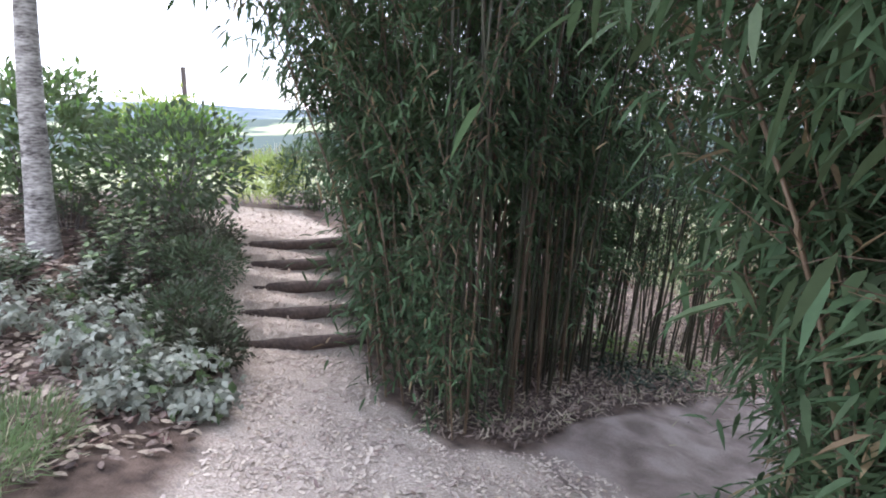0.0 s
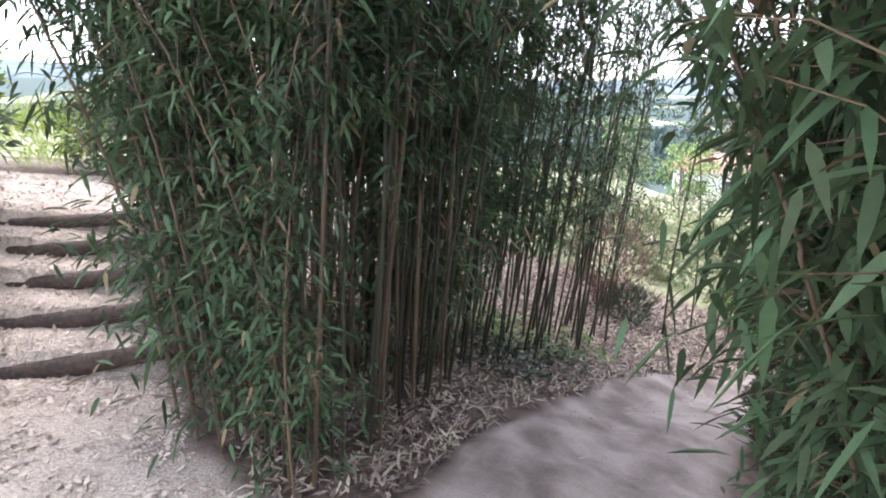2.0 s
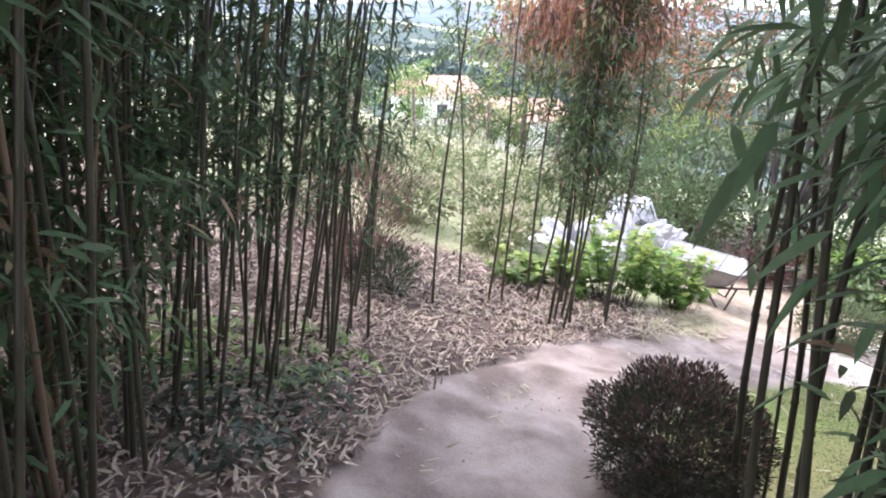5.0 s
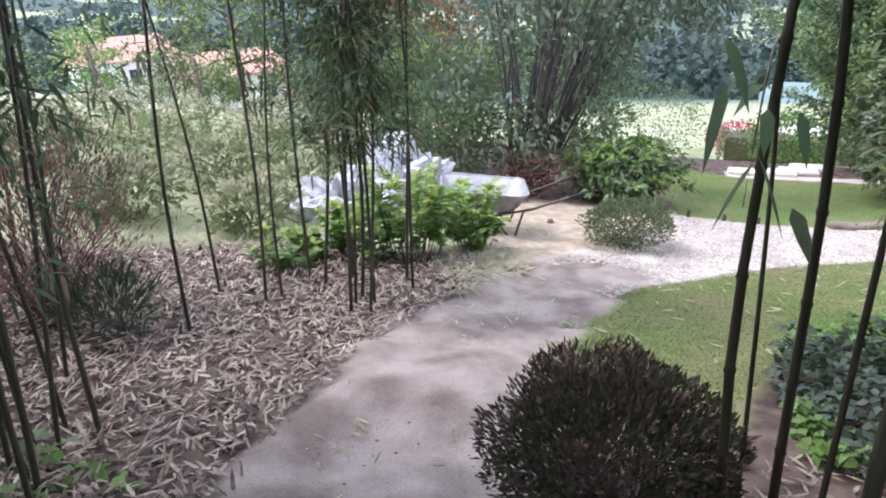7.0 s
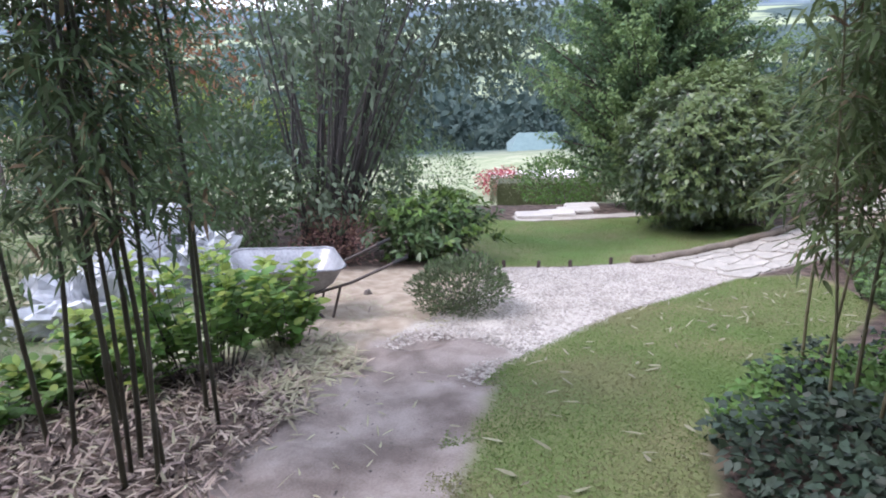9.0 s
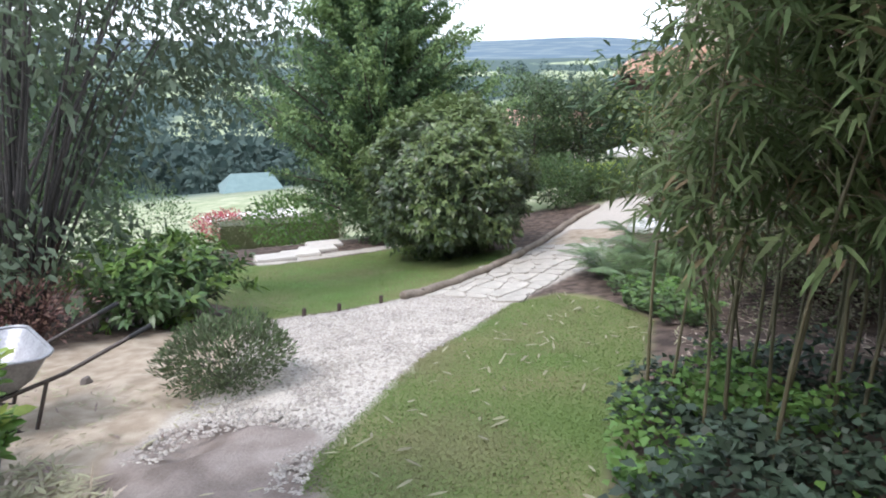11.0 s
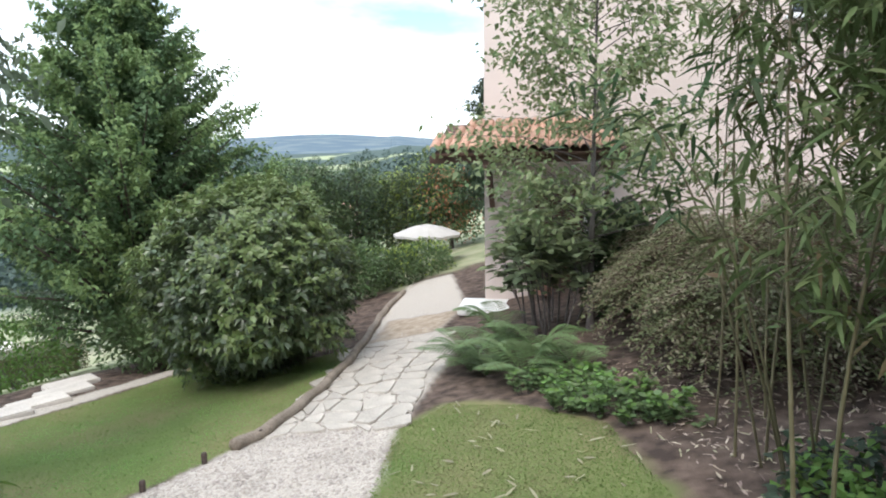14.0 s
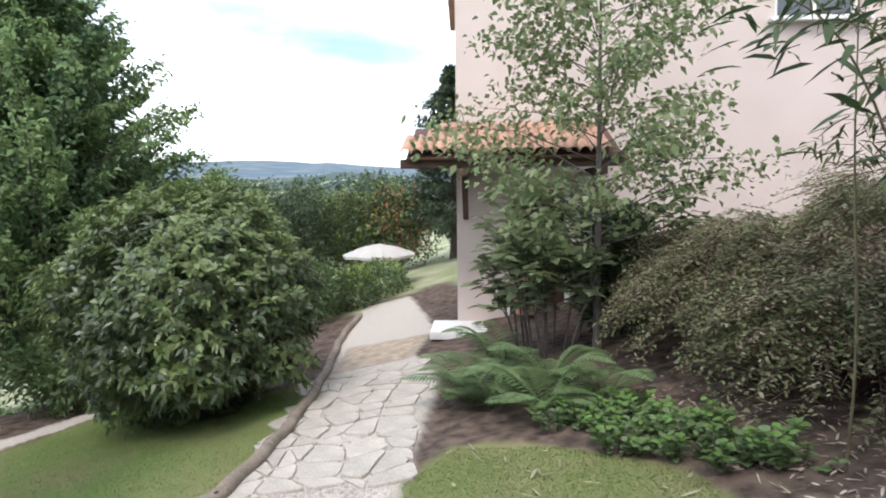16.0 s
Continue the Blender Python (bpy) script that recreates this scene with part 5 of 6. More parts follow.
# ---------------------------------------------------------------- house
def tile_mesh(L=0.40, r=0.085):
    """One barrel tile with thickness, arch upwards, running down along -x."""
    bm = bmesh.new()
    outer = []
    for xx, k in ((0, 0.85), (-L, 1.0)):
        row = []
        for rr in (r * k, r * k - 0.014):
            for a in np.linspace(0, math.pi, 7):
                row.append(bm.verts.new((xx, rr * math.cos(a), rr * math.sin(a))))
        outer.append(row)
    a, b = outer
    for off, flip in ((0, False), (7, True)):
        for k in range(6):
            q = (a[off + k], a[off + k + 1], b[off + k + 1], b[off + k])
            bm.faces.new(q[::-1] if flip else q)
    for row, flip in ((a, False), (b, True)):
        for k in range(6):
            q = (row[k], row[7 + k], row[8 + k], row[k + 1])
            bm.faces.new(q[::-1] if flip else q)
    bmesh.ops.recalc_face_normals(bm, faces=bm.faces[:])
    me = bpy.data.meshes.new("tile")
    bm.to_mesh(me)
    bm.free()
    me.materials.append(M["terracotta"])
    for p in me.polygons:
        p.use_smooth = True
    return me


HX, HY = 13.3, 3.05


def house():
    gz = H(HX, HY)
    ob = thing("house", HX, HY, gz, "two-storey house with pale pink rendered walls", "house", turn=-14)
    t = 0.3
    top = 7.2
    # wall towards the garden with a doorway and two windows
    part("wall", box(t, 0.8, top + 1, (t / 2, -0.4, top / 2 - 0.5)), M["render_wall"], ob)
    part("wall", box(t, 1.0, top - 2.2, (t / 2, -1.3, 2.2 + (top - 2.2) / 2)), M["render_wall"], ob)
    part("wall", box(t, 3.1, top + 1, (t / 2, -3.35, top / 2 - 0.5)), M["render_wall"], ob)
    part("wall", box(t, 1.3, 5.8, (t / 2, -5.55, 1.9)), M["render_wall"], ob)
    part("wall", box(t, 1.3, top - 6.0, (t / 2, -5.55, 6.0 + (top - 6.0) / 2)), M["render_wall"], ob)
    part("wall", box(t, 5.8, top + 1, (t / 2, -9.1, top / 2 - 0.5)), M["render_wall"], ob)
    part("wall", box(9.0, t, top + 1, (4.5 + t, -t / 2, top / 2 - 0.5)), M["render_wall"], ob)
    part("wall", box(9.0, t, top + 1, (4.5 + t, -12.0 + t / 2, top / 2 - 0.5)), M["render_wall"], ob)
    part("wall", box(t, 12.0, top + 1, (9.45, -6.0, top / 2 - 0.5)), M["render_wall"], ob)
    roof = bmesh.new()
    v = [roof.verts.new(p) for p in ((-0.5, 0.5, top), (-0.5, -12.5, top), (4.65, -12.5, top + 1.7), (4.65, 0.5, top + 1.7), (9.8, 0.5, top), (9.8, -12.5, top))]
    v2 = [roof.verts.new(w.co + Vector((0, 0, 0.14))) for w in v]
    for q in ((0, 1, 2, 3), (3, 2, 5, 4)):
        roof.faces.new([v[k] for k in q])
        roof.faces.new([v2[k] for k in q][::-1])
    for a, b in ((0, 1), (1, 2), (2, 5), (5, 4), (4, 3), (3, 0)):
        roof.faces.new((v[a], v[b], v2[b], v2[a]))
    bmesh.ops.recalc_face_normals(roof, faces=roof.faces[:])
    part("roof", roof, M["terracotta"], ob, "terracotta tiled main roof")
    door = part("door", box(0.06, 0.92, 2.06, (0.12, -1.3, 1.05), 0.008), M["dark_wood"], ob, "brown wooden front door")
    for s in (-0.48, 0.48):
        part("frame", box(0.12, 0.07, 2.2, (0.05, -1.3 + s, 1.1), 0.006), M["white_paint"], door, "white door frame")
    part("handle", tubes("handle", [[(0.08, -0.95, 1.05, 0.008), (0.02, -0.95, 1.05, 0.008), (0.02, -1.07, 1.05, 0.008)]], [M["galvanised"]], 6), None, door)
    win = part("window", box(0.02, 1.16, 1.0, (0.16, -5.55, 5.4)), M["glass"], ob, "window with white frame")
    for dy, w in ((-0.6, 0.08), (0, 0.06), (0.6, 0.08)):
        part("frame", box(0.06, w, 1.2, (0.14, -5.55 + dy, 5.4), 0.005), M["white_paint"], win)
    for dz in (-0.56, 0.56):
        part("frame", box(0.055, 1.28, 0.08, (0.14, -5.55, 5.4 + dz), 0.005), M["white_paint"], win)
    part("sill", box(0.2, 1.5, 0.06, (-0.04, -5.55, 4.77), 0.008), M["white_paint"], win)
    step = part("doorstep", box(0.9, 1.5, 0.12, (-0.4, -0.35, 0.04), 0.015), M["white_paint"], ob, "white stone doorstep")
    # hipped canopy on brackets round the corner
    can = part("canopy", box(1.5, 3.0, 0.04, (-0.68, -0.85, 2.95), 0.006, Matrix.Rotation(radians(-21), 4, "Y")), M["dark_wood"], ob, "tiled canopy on dark wooden brackets")
    tile = tile_mesh()
    ang = math.atan2(0.50, 1.3)
    for j in range(19):
        yy = 0.66 - 0.155 * j
        for i in range(4):
            d = 0.02 + i * 0.36
            top_cut = 1.4 if yy < 0.0 else max(0.25, 1.3 - yy * 1.7)
            # the hip shortens the courses past the corner
            if (1.3 - d) > top_cut + 0.36:
                continue
            tl = new("tile", tile)
            tl.parent = can
            tl.matrix_basis = Matrix.Translation((-0.0 - d * math.cos(ang), yy, 3.26 - d * math.sin(ang) + 0.012 * (i == 0) + 0.01 * i)) @ Matrix.Rotation(-ang, 4, "Y")
    for i in range(8):
        xx = -0.55 + 0.155 * i
        for k in range(1):
            d = 0.22 + 0.40 * k
            tl = new("tile", tile)
            tl.parent = can
            tl.matrix_basis = Matrix.Translation((xx, d * math.cos(ang), 3.02 - d * math.sin(ang) + 0.01 * k)) @ Matrix.Rotation(radians(-90), 4, "Z") @ Matrix.Rotation(-ang, 4, "Y")
    part("beam", box(0.11, 3.2, 0.13, (-1.22, -0.85, 2.62), 0.008), M["dark_wood"], can)
    for yy in (-0.15, -3.0 + 0.9):
        part("beam", box(1.3, 0.10, 0.12, (-0.65, yy, 2.50), 0.008), M["dark_wood"], can)
        part("bracket", box(0.95, 0.09, 0.10, (-0.42, yy, 2.12), 0.008, Matrix.Rotation(radians(42), 4, "Y")), M["dark_wood"], can)


house()


def pot(x, y):
    bm = bmesh.new()
    prof = ((0.10, 0.0), (0.15, 0.22), (0.17, 0.26), (0.185, 0.26), (0.185, 0.30), (0.165, 0.30), (0.15, 0.24))
    rings = [[bm.verts.new((r * math.cos(a), r * math.sin(a), z)) for a in np.linspace(0, 2 * math.pi, 20, endpoint=False)] for r, z in prof]
    for a, b in zip(rings, rings[1:]):
        for k in range(20):
            bm.faces.new((a[k], a[(k + 1) % 20], b[(k + 1) % 20], b[k]))
    bm.faces.new(rings[0][::-1])
    bm.faces.new(rings[-1])
    me = bpy.data.meshes.new("flower_pot")
    bm.to_mesh(me)
    bm.free()
    me.materials.append(M["terracotta"])
    ob = new("flower_pot", me)
    ob.matrix_basis = pose(x, y, H(x, y) + 0.085, 0, 0, 0)
    tagged(ob, "orange terracotta flower pot by the house door", "flower pot")
    ob.scale = (1.5, 1.5, 1.7)


pot(12.5, 2.15)


# ---------------------------------------------------------------- parasol, far hedge, far houses
def parasol(x, y, r, top):
    z = H(x, y)
    ob = thing("parasol", x, y, z, "open pale grey canvas parasol beyond the path", "parasol")
    h = top - z
    part("pole", tubes("pole", [[(0, 0, -0.1, 0.025), (0, 0, h, 0.022)]], [M["white_paint"]], 8), None, ob)
    bm = bmesh.new()
    tip = bm.verts.new((0, 0, h))
    tip2 = bm.verts.new((0, 0, h - 0.02))
    ring = [bm.verts.new((r * math.cos(a), r * math.sin(a), h - 0.28 - 0.03 * (k % 2))) for k, a in enumerate(np.linspace(0, 2 * math.pi, 16, endpoint=False))]
    mid = [bm.verts.new((0.5 * r * math.cos(a), 0.5 * r * math.sin(a), h - 0.09 - 0.01 * (k % 2))) for k, a in enumerate(np.linspace(0, 2 * math.pi, 16, endpoint=False))]
    hem = [bm.verts.new(v.co - Vector((0, 0, 0.07))) for v in ring]
    for k in range(16):
        n = (k + 1) % 16
        bm.faces.new((tip, mid[k], mid[n]))
        bm.faces.new((mid[k], ring[k], ring[n], mid[n]))
        bm.faces.new((ring[k], hem[k], hem[n], ring[n]))
        bm.faces.new((tip2, hem[n], hem[k]))
    bmesh.ops.recalc_face_normals(bm, faces=bm.faces[:])
    part("canopy", bm, M["canvas"], ob)
    for k in range(0, 16, 2):
        v = (r * math.cos(k * math.pi / 8), r * math.sin(k * math.pi / 8))
        part("rib", tubes("rib", [[(0, 0, h - 0.05, 0.008), (v[0] * 0.97, v[1] * 0.97, h - 0.33, 0.008)]], [M["dark_wood"]], 4), None, ob)


parasol(20.8, 3.7, 1.0, -1.36)

np.random.seed(12)


def hedge_block(name, x, y, L, W, Hh, turn, n, leaf, mats, label, bright=0.2):
    """A clipped hedge: leaves packed through the skin of a block with rounded edges."""
    ob = thing(name, x, y, H(x, y), label, "hedge", turn=turn)
    p = np.stack([rnd(-1, 1, n), rnd(-1, 1, n), rnd(0, 1, n)], 1)
    ax = np.random.choice(5, n, p=(0.2, 0.2, 0.15, 0.15, 0.3))
    q = 1 - 0.12 * np.random.rand(n) ** 2
    p[ax == 0, 1], p[ax == 1, 1], p[ax == 2, 0], p[ax == 3, 0], p[ax == 4, 2] = q[ax == 0], -q[ax == 1], q[ax == 2], -q[ax == 3], q[ax == 4]
    face = np.zeros((n, 3))
    face[ax == 0, 1], face[ax == 1, 1], face[ax == 2, 0], face[ax == 3, 0], face[ax == 4, 2] = 1, -1, 1, -1, 1
    pos = p * np.array([L / 2, W / 2, Hh]) + np.random.normal(size=(n, 3)) * 0.025
    mats = [M[m] for m in mats]
    pick = (np.random.rand(n) < bright * (0.3 + p[:, 2])).astype(np.int32) if len(mats) > 1 else None
    part("core", box(L * 0.9, W * 0.85, Hh * 0.9, (0, 0, Hh * 0.43), 0.05), M["hedge"], ob, kind="stuff")
    part("foliage", leaves("foliage", pos, face * 0.7 + random_ways(n), face + random_ways(n) * 0.6, leaf * rnd(0.6, 1.2, n), leaf * 0.5, mats, pick), None, ob, kind="stuff")


hedge_block("clipped_hedge", 18.2, 14.9, 4.2, 1.1, 1.0, -52, 5200, 0.07, ["hedge", "cotoneaster"], "low clipped brownish green box hedge")
shrub("hedge_bush", 18.7, 5.3, 0.9, 0.9, 1.05, 2600, 0.11, 0.05, ["tree_leaf", "lime_leaf"], "mid-green hedge bush at the end of the paved path", "hedge", stems=10, bright=0.3, group="hedge bushes by the parasol")
shrub("hedge_bush", 18.1, 4.65, 0.7, 0.7, 0.95, 2000, 0.11, 0.05, ["tree_leaf", "lime_leaf"], "mid-green hedge bush at the end of the paved path", "hedge", stems=10, bright=0.3, group="hedge bushes by the parasol")
shrub("hedge_bush", 17.2, 5.6, 0.8, 0.8, 1.35, 2400, 0.11, 0.05, ["laurel", "tree_leaf"], "dark green hedge bush at the end of the paved path", "hedge", stems=10, bright=0.3, group="hedge bushes by the parasol")
shrub("hedge_bush", 19.3, 3.9, 0.9, 0.8, 0.9, 2200, 0.11, 0.05, ["tree_leaf", "lime_leaf"], "mid-green hedge bush beside the parasol", "hedge", stems=10, bright=0.3, group="hedge bushes by the parasol")
for x, y, tall, m in ((24.5, 9.0, 3.4, "dark_leaf"), (26.0, 7.2, 3.1, "tree_leaf"), (27.0, 5.5, 3.2, "tree_leaf"), (25.0, 3.4, 3.3, "dark_leaf"), (28.0, 10.5, 3.2, "dark_leaf"), (30.0, 8.5, 3.6, "tree_leaf")):
    tree("screen_tree", x, y, tall + 0.1, 0.09, 1.6, 2600, 0.17, 0.08, [m, "lime_leaf"], "small garden tree in the screen beyond the parasol", low=0.5, clumps=22, cone=0.4)
tree("conifer_tree", 24.0, 0.9, 6.7, 0.14, 2.5, 24000, 0.16, 0.05, ["conifer"], "tall conical dark conifer behind the house corner", low=0.8, clumps=130, cone=0.95, clump=0.42, rise=(0.0, 0.35), point=0.6)


def far_house(x, y, w, d, h, turn, lift, wall, roof, label):
    ob = thing("far_house", x, y, H(x, y), label, "house", turn=turn)
    part("wall", box(w, d, h + lift + 2, (0, 0, (h + lift) / 2 - 1)), M[wall], ob)
    bm = bmesh.new()
    z, o = h + lift, 0.4
    v = [bm.verts.new(p) for p in ((-w / 2 - o, -d / 2 - o, z), (w / 2 + o, -d / 2 - o, z), (w / 2 + o, d / 2 + o, z), (-w / 2 - o, d / 2 + o, z), (-w / 2 + 0.6, 0, z + 1.5), (w / 2 - 0.6, 0, z + 1.5))]
    for q in ((0, 1, 5, 4), (2, 3, 4, 5), (1, 2, 5), (3, 0, 4), (3, 2, 1, 0)):
        bm.faces.new([v[k] for k in q])
    bmesh.ops.recalc_face_normals(bm, faces=bm.faces[:])
    part("roof", bm, M[roof], ob)
    for k in (-0.3, 0.0, 0.3):
        part("window", box(0.9, 0.06, 1.2, (k * w, -d / 2 - 0.01, z - 1.3)), M["glass"], ob)


for x, y, tall, m in ((-3.5, 40, 4.2, "bright_leaf"), (0.5, 43, 3.6, "tree_leaf"), (3.2, 45, 3.2, "bright_leaf"), (7.5, 44, 3.4, "tree_leaf"), (11.0, 42, 5.5, "dark_leaf"), (-8.0, 42, 5.0, "tree_leaf")):
    tree("valley_tree", x, y, tall, 0.12, 2.2, 2200, 0.26, 0.13, [m, "dry_grass"], "pale leafy tree down in the valley", low=0.6, clumps=22, cone=0.3)
for i in range(3):
    x, y = (-1.0, 0.6, 1.9)[i], (13.0, 15.0, 12.5)[i]
    ob = thing("wooden_post", x, y, H(x, y), "thin dark wooden post on the rough slope", "post", "posts on the rough slope")
    part("post", tubes("post", [[(0, 0, -0.1, 0.035), (0.05 * (i - 1), 0, 1.5, 0.03), (0.05 * (i - 1), 0, 1.51, 0.004)]], [M["bark"]], 7), None, ob)
far_house(4.5, 53, 8.0, 6.0, 3.0, 5, 0.0, "white_paint", "roof_far", "distant pale house with an orange tiled roof")
far_house(-2.6, 57, 7.0, 6.0, 3.0, 15, 0.4, "white_paint", "roof_far", "distant white house among trees")
far_house(46.0, 36.0, 4.6, 6.0, 2.2, -50, -2.2, "white_paint", "teal_roof", "distant low building with a pale teal roof")
far_house(75.0, 15.0, 12.0, 7.0, 3.0, -80, 2.4, "render_wall", "roof_far", "distant house with a pinkish tiled roof")


def lower_terrace():
    me = bpy.data.meshes.new("terrace")
    pts = [(20.8, 18.8), (23.6, 16.4), (31.0, 22.5), (27.5, 26.0)]
    v = [(x, y, H(x, y) + 0.05) for x, y in pts] + [(x, y, H(x, y) - 0.6) for x, y in pts]
    me.from_pydata(v, [], [(0, 1, 2, 3), (0, 4, 5, 1), (1, 5, 6, 2), (2, 6, 7, 3), (3, 7, 4, 0)])
    me.materials.append(M["pale_stone"])
    tagged(new("terrace", me), "pale stone terrace in the lower garden", "terrace", kind="structure")
    for i in range(4):
        s = i / 6
        x, y = 10.6 + 3.6 * s, 10.0 + 2.3 * s - 1.2 * math.sin(s * 3)
        bm = box(0.75, 0.42, 0.16, bevel=0.02)
        m2 = bpy.data.meshes.new("garden_step")
        bm.to_mesh(m2)
        bm.free()
        m2.materials.append(M["pale_stone"])
        ob = new("garden_step", m2)
        ob.matrix_basis = pose(x, y, H(x, y) + 0.0, 0, 0, -45)
        tagged(ob, "pale stone step leading down from the lawn", "step", "pale steps below the lawn")


lower_terrace()


def far_woods():
    """Wooded slopes across the valley."""
    rng = np.random.RandomState(2)
    B, D, S = [], [], []
    for i in range(1700):
        a = rng.uniform(-0.15, 2.4)
        r = 75 + 420 * rng.rand() ** 1.3
        x, y = r * math.cos(a), r * math.sin(a)
        if (r < 60 and 0.95 < a < 1.65) or (abs(y - 8) < 12 and x < 34):
            continue
        tall = rng.uniform(4, 8) * (0.55 if r < 80 else 1.2)
        m = 70
        v = rng.normal(size=(m, 3))
        v = v / np.linalg.norm(v, axis=1, keepdims=True)
        B.append(np.array([x, y, H(x, y) + tall * 0.45]) + v * np.array([tall * 0.38, tall * 0.38, tall * 0.5]) * rng.uniform(0.6, 1.05, (m, 1)))
        D.append(v + rng.normal(size=(m, 3)) * 0.5)
        S.append(np.full(m, tall * 0.17))
    B, D, S = np.concatenate(B), np.concatenate(D), np.concatenate(S)
    tagged(new("far_woods", leaves("far_woods", B, D, random_ways(len(B)), S, S * 0.7, [M["far_wood"]])), "dark wooded slopes across the valley", "woods", kind="stuff")


far_woods()


# ---------------------------------------------------------------- beside the steps
np.random.seed(21)
tree("birch_tree", -4.9, -1.35, 7.5, 0.125, 3.2, 8500, 0.07, 0.05, ["birch_leaf", "tree_leaf"], "birch with a pale peeling trunk beside the steps", bark="birch_bark", low=2.4, clumps=60, cone=0.2, lean=(0.3, 0.5), clump=0.4, droop=0.6)
shrub("rhododendron_bush", -6.6, -0.9, 1.1, 0.9, 1.4, 3000, 0.13, 0.05, ["tree_leaf", "bright_leaf"], "loose green rhododendron behind the birch", stems=20, r0=0.014, bright=0.35, lump=0.3)
shrub("rhododendron_bush", -5.2, 0.0, 0.9, 0.8, 1.25, 2400, 0.11, 0.045, ["dark_leaf", "bright_leaf"], "loose dark green rhododendron beside the steps", stems=20, r0=0.012, bright=0.35, lump=0.35)
shrub("viburnum_bush", -7.4, 1.1, 0.9, 0.8, 1.5, 2600, 0.11, 0.055, ["bright_leaf", "lime_leaf"], "bright green bush at the top of the steps", stems=18, r0=0.012, bright=0.4, lump=0.3)
shrub("grassy_bush", -7.3, 2.6, 0.7, 0.7, 0.8, 2600, 0.22, 0.012, ["lime_leaf", "dry_grass"], "yellow-green grassy tuft at the top of the steps", "ornamental grass", stems=0, bright=0.3, up=1.2, droop=0.3)
shrub("dark_bush", -6.7, 3.1, 0.8, 0.7, 1.1, 2200, 0.10, 0.045, ["dark_leaf", "tree_leaf"], "dark green bush behind the bamboo", stems=14, bright=0.2)
for x, y, s, mats, lab in ((-3.1, -1.0, 0.42, ["dark_leaf", "heather"], "dark low bush along the steps"), (-3.7, -0.55, 0.45, ["dark_leaf", "heather"], "dark low bush along the steps"), (-4.3, -0.2, 0.45, ["heather", "dark_leaf"], "brownish low bush along the steps"), (-2.62, -1.12, 0.3, ["heather", "dark_leaf"], "brownish low bush along the path")):
    shrub("edging_bush", x, y, s, s * 0.8, s * 1.15, 1800, 0.06, 0.02, mats, lab, stems=16, r0=0.006, bright=0.3, group="low bushes along the steps")
for x, y, h, lab in ((-4.2, -0.9, 0.62, "dark green undergrowth shrub near the birch"), (-3.85, -1.4, 0.45, "low dark undergrowth shrub on brown leaves"), (-4.7, -0.65, 0.7, "dark green undergrowth shrub near the birch"), (-5.5, -1.0, 0.7, "dark green undergrowth shrub behind the birch"), (-4.4, -1.95, 0.4, "low dark undergrowth shrub on brown leaves")):
    shoot_bush("undergrowth_shrub", x, y, 0.5, 0.45, h, 30, 22, 0.085, 0.036, ["dark_leaf", "grey_leaf" if h < 0.5 else "tree_leaf"], lab, group="undergrowth near the birch", r0=0.006)
for x, y, s in ((-2.35, -1.5, 0.34), (-2.75, -1.75, 0.4), (-3.25, -1.6, 0.4), (-2.2, -1.85, 0.26), (-3.6, -2.1, 0.38), (-1.95, -1.55, 0.2)):
    shrub("silver_plant", x, y, s, s, s * 0.95, 800, 0.055, 0.038, ["grey_leaf", "tree_leaf"], "silvery grey-green leafy ground plant on litter", "plant", stems=10, r0=0.004, bright=0.2, lump=0.35, whorl=5, group="silvery ground plants")
for x, y in ((-1.75, -2.5), (-1.5, -2.75), (-2.1, -2.7), (-1.85, -2.95)):
    shrub("grass_tuft", x, y, 0.26, 0.26, 0.24, 700, 0.16, 0.006, ["fern", "dry_grass"], "soft green grass tuft at the path edge", "grass", stems=0, bright=0.2, up=1.4, droop=0.3, group="grass tufts at the path edge")
ob = thing("wooden_pole", -9.3, 2.4, H(-9.3, 2.4), "thin dark wooden pole among bushes", "pole")
part("pole", tubes("pole", [[(0, 0, -0.1, 0.05), (0, 0, 2.2, 0.045), (0, 0, 2.21, 0.005)]], [M["bark"]], 8), None, ob)

# ---------------------------------------------------------------- ground cover
np.random.seed(31)


def scatter(poly, n, keep=None):
    xs, ys = [p[0] for p in poly], [p[1] for p in poly]
    x, y = rnd(min(xs), max(xs), n * 3), rnd(min(ys), max(ys), n * 3)
    ok = inside(poly, x, y) > 0
    if keep is not None:
        ok &= keep(x, y)
    x, y = x[ok][:n], y[ok][:n]
    return x, y, height(x, y)


def lay_leaves(name, poly, n, length, width, mat, label, keep=None, lift=0.03, flat=0.25):
    x, y, z = scatter(poly, n, keep)
    d = random_ways(len(x), flat)
    tagged(new(name, leaves(name, np.stack([x, y, z + rnd(0.006, lift, len(x))], 1), d, random_ways(len(x)) * 0.35 + np.array([0, 0, 1.0]), length * rnd(0.6, 1.3, len(x)), width * rnd(0.7, 1.3, len(x)), [M[m] for m in mat],
                            (np.random.rand(len(x)) < 0.15).astype(np.int32) if len(mat) > 1 else None, 0.05, "long")), label, "leaf litter", kind="stuff")


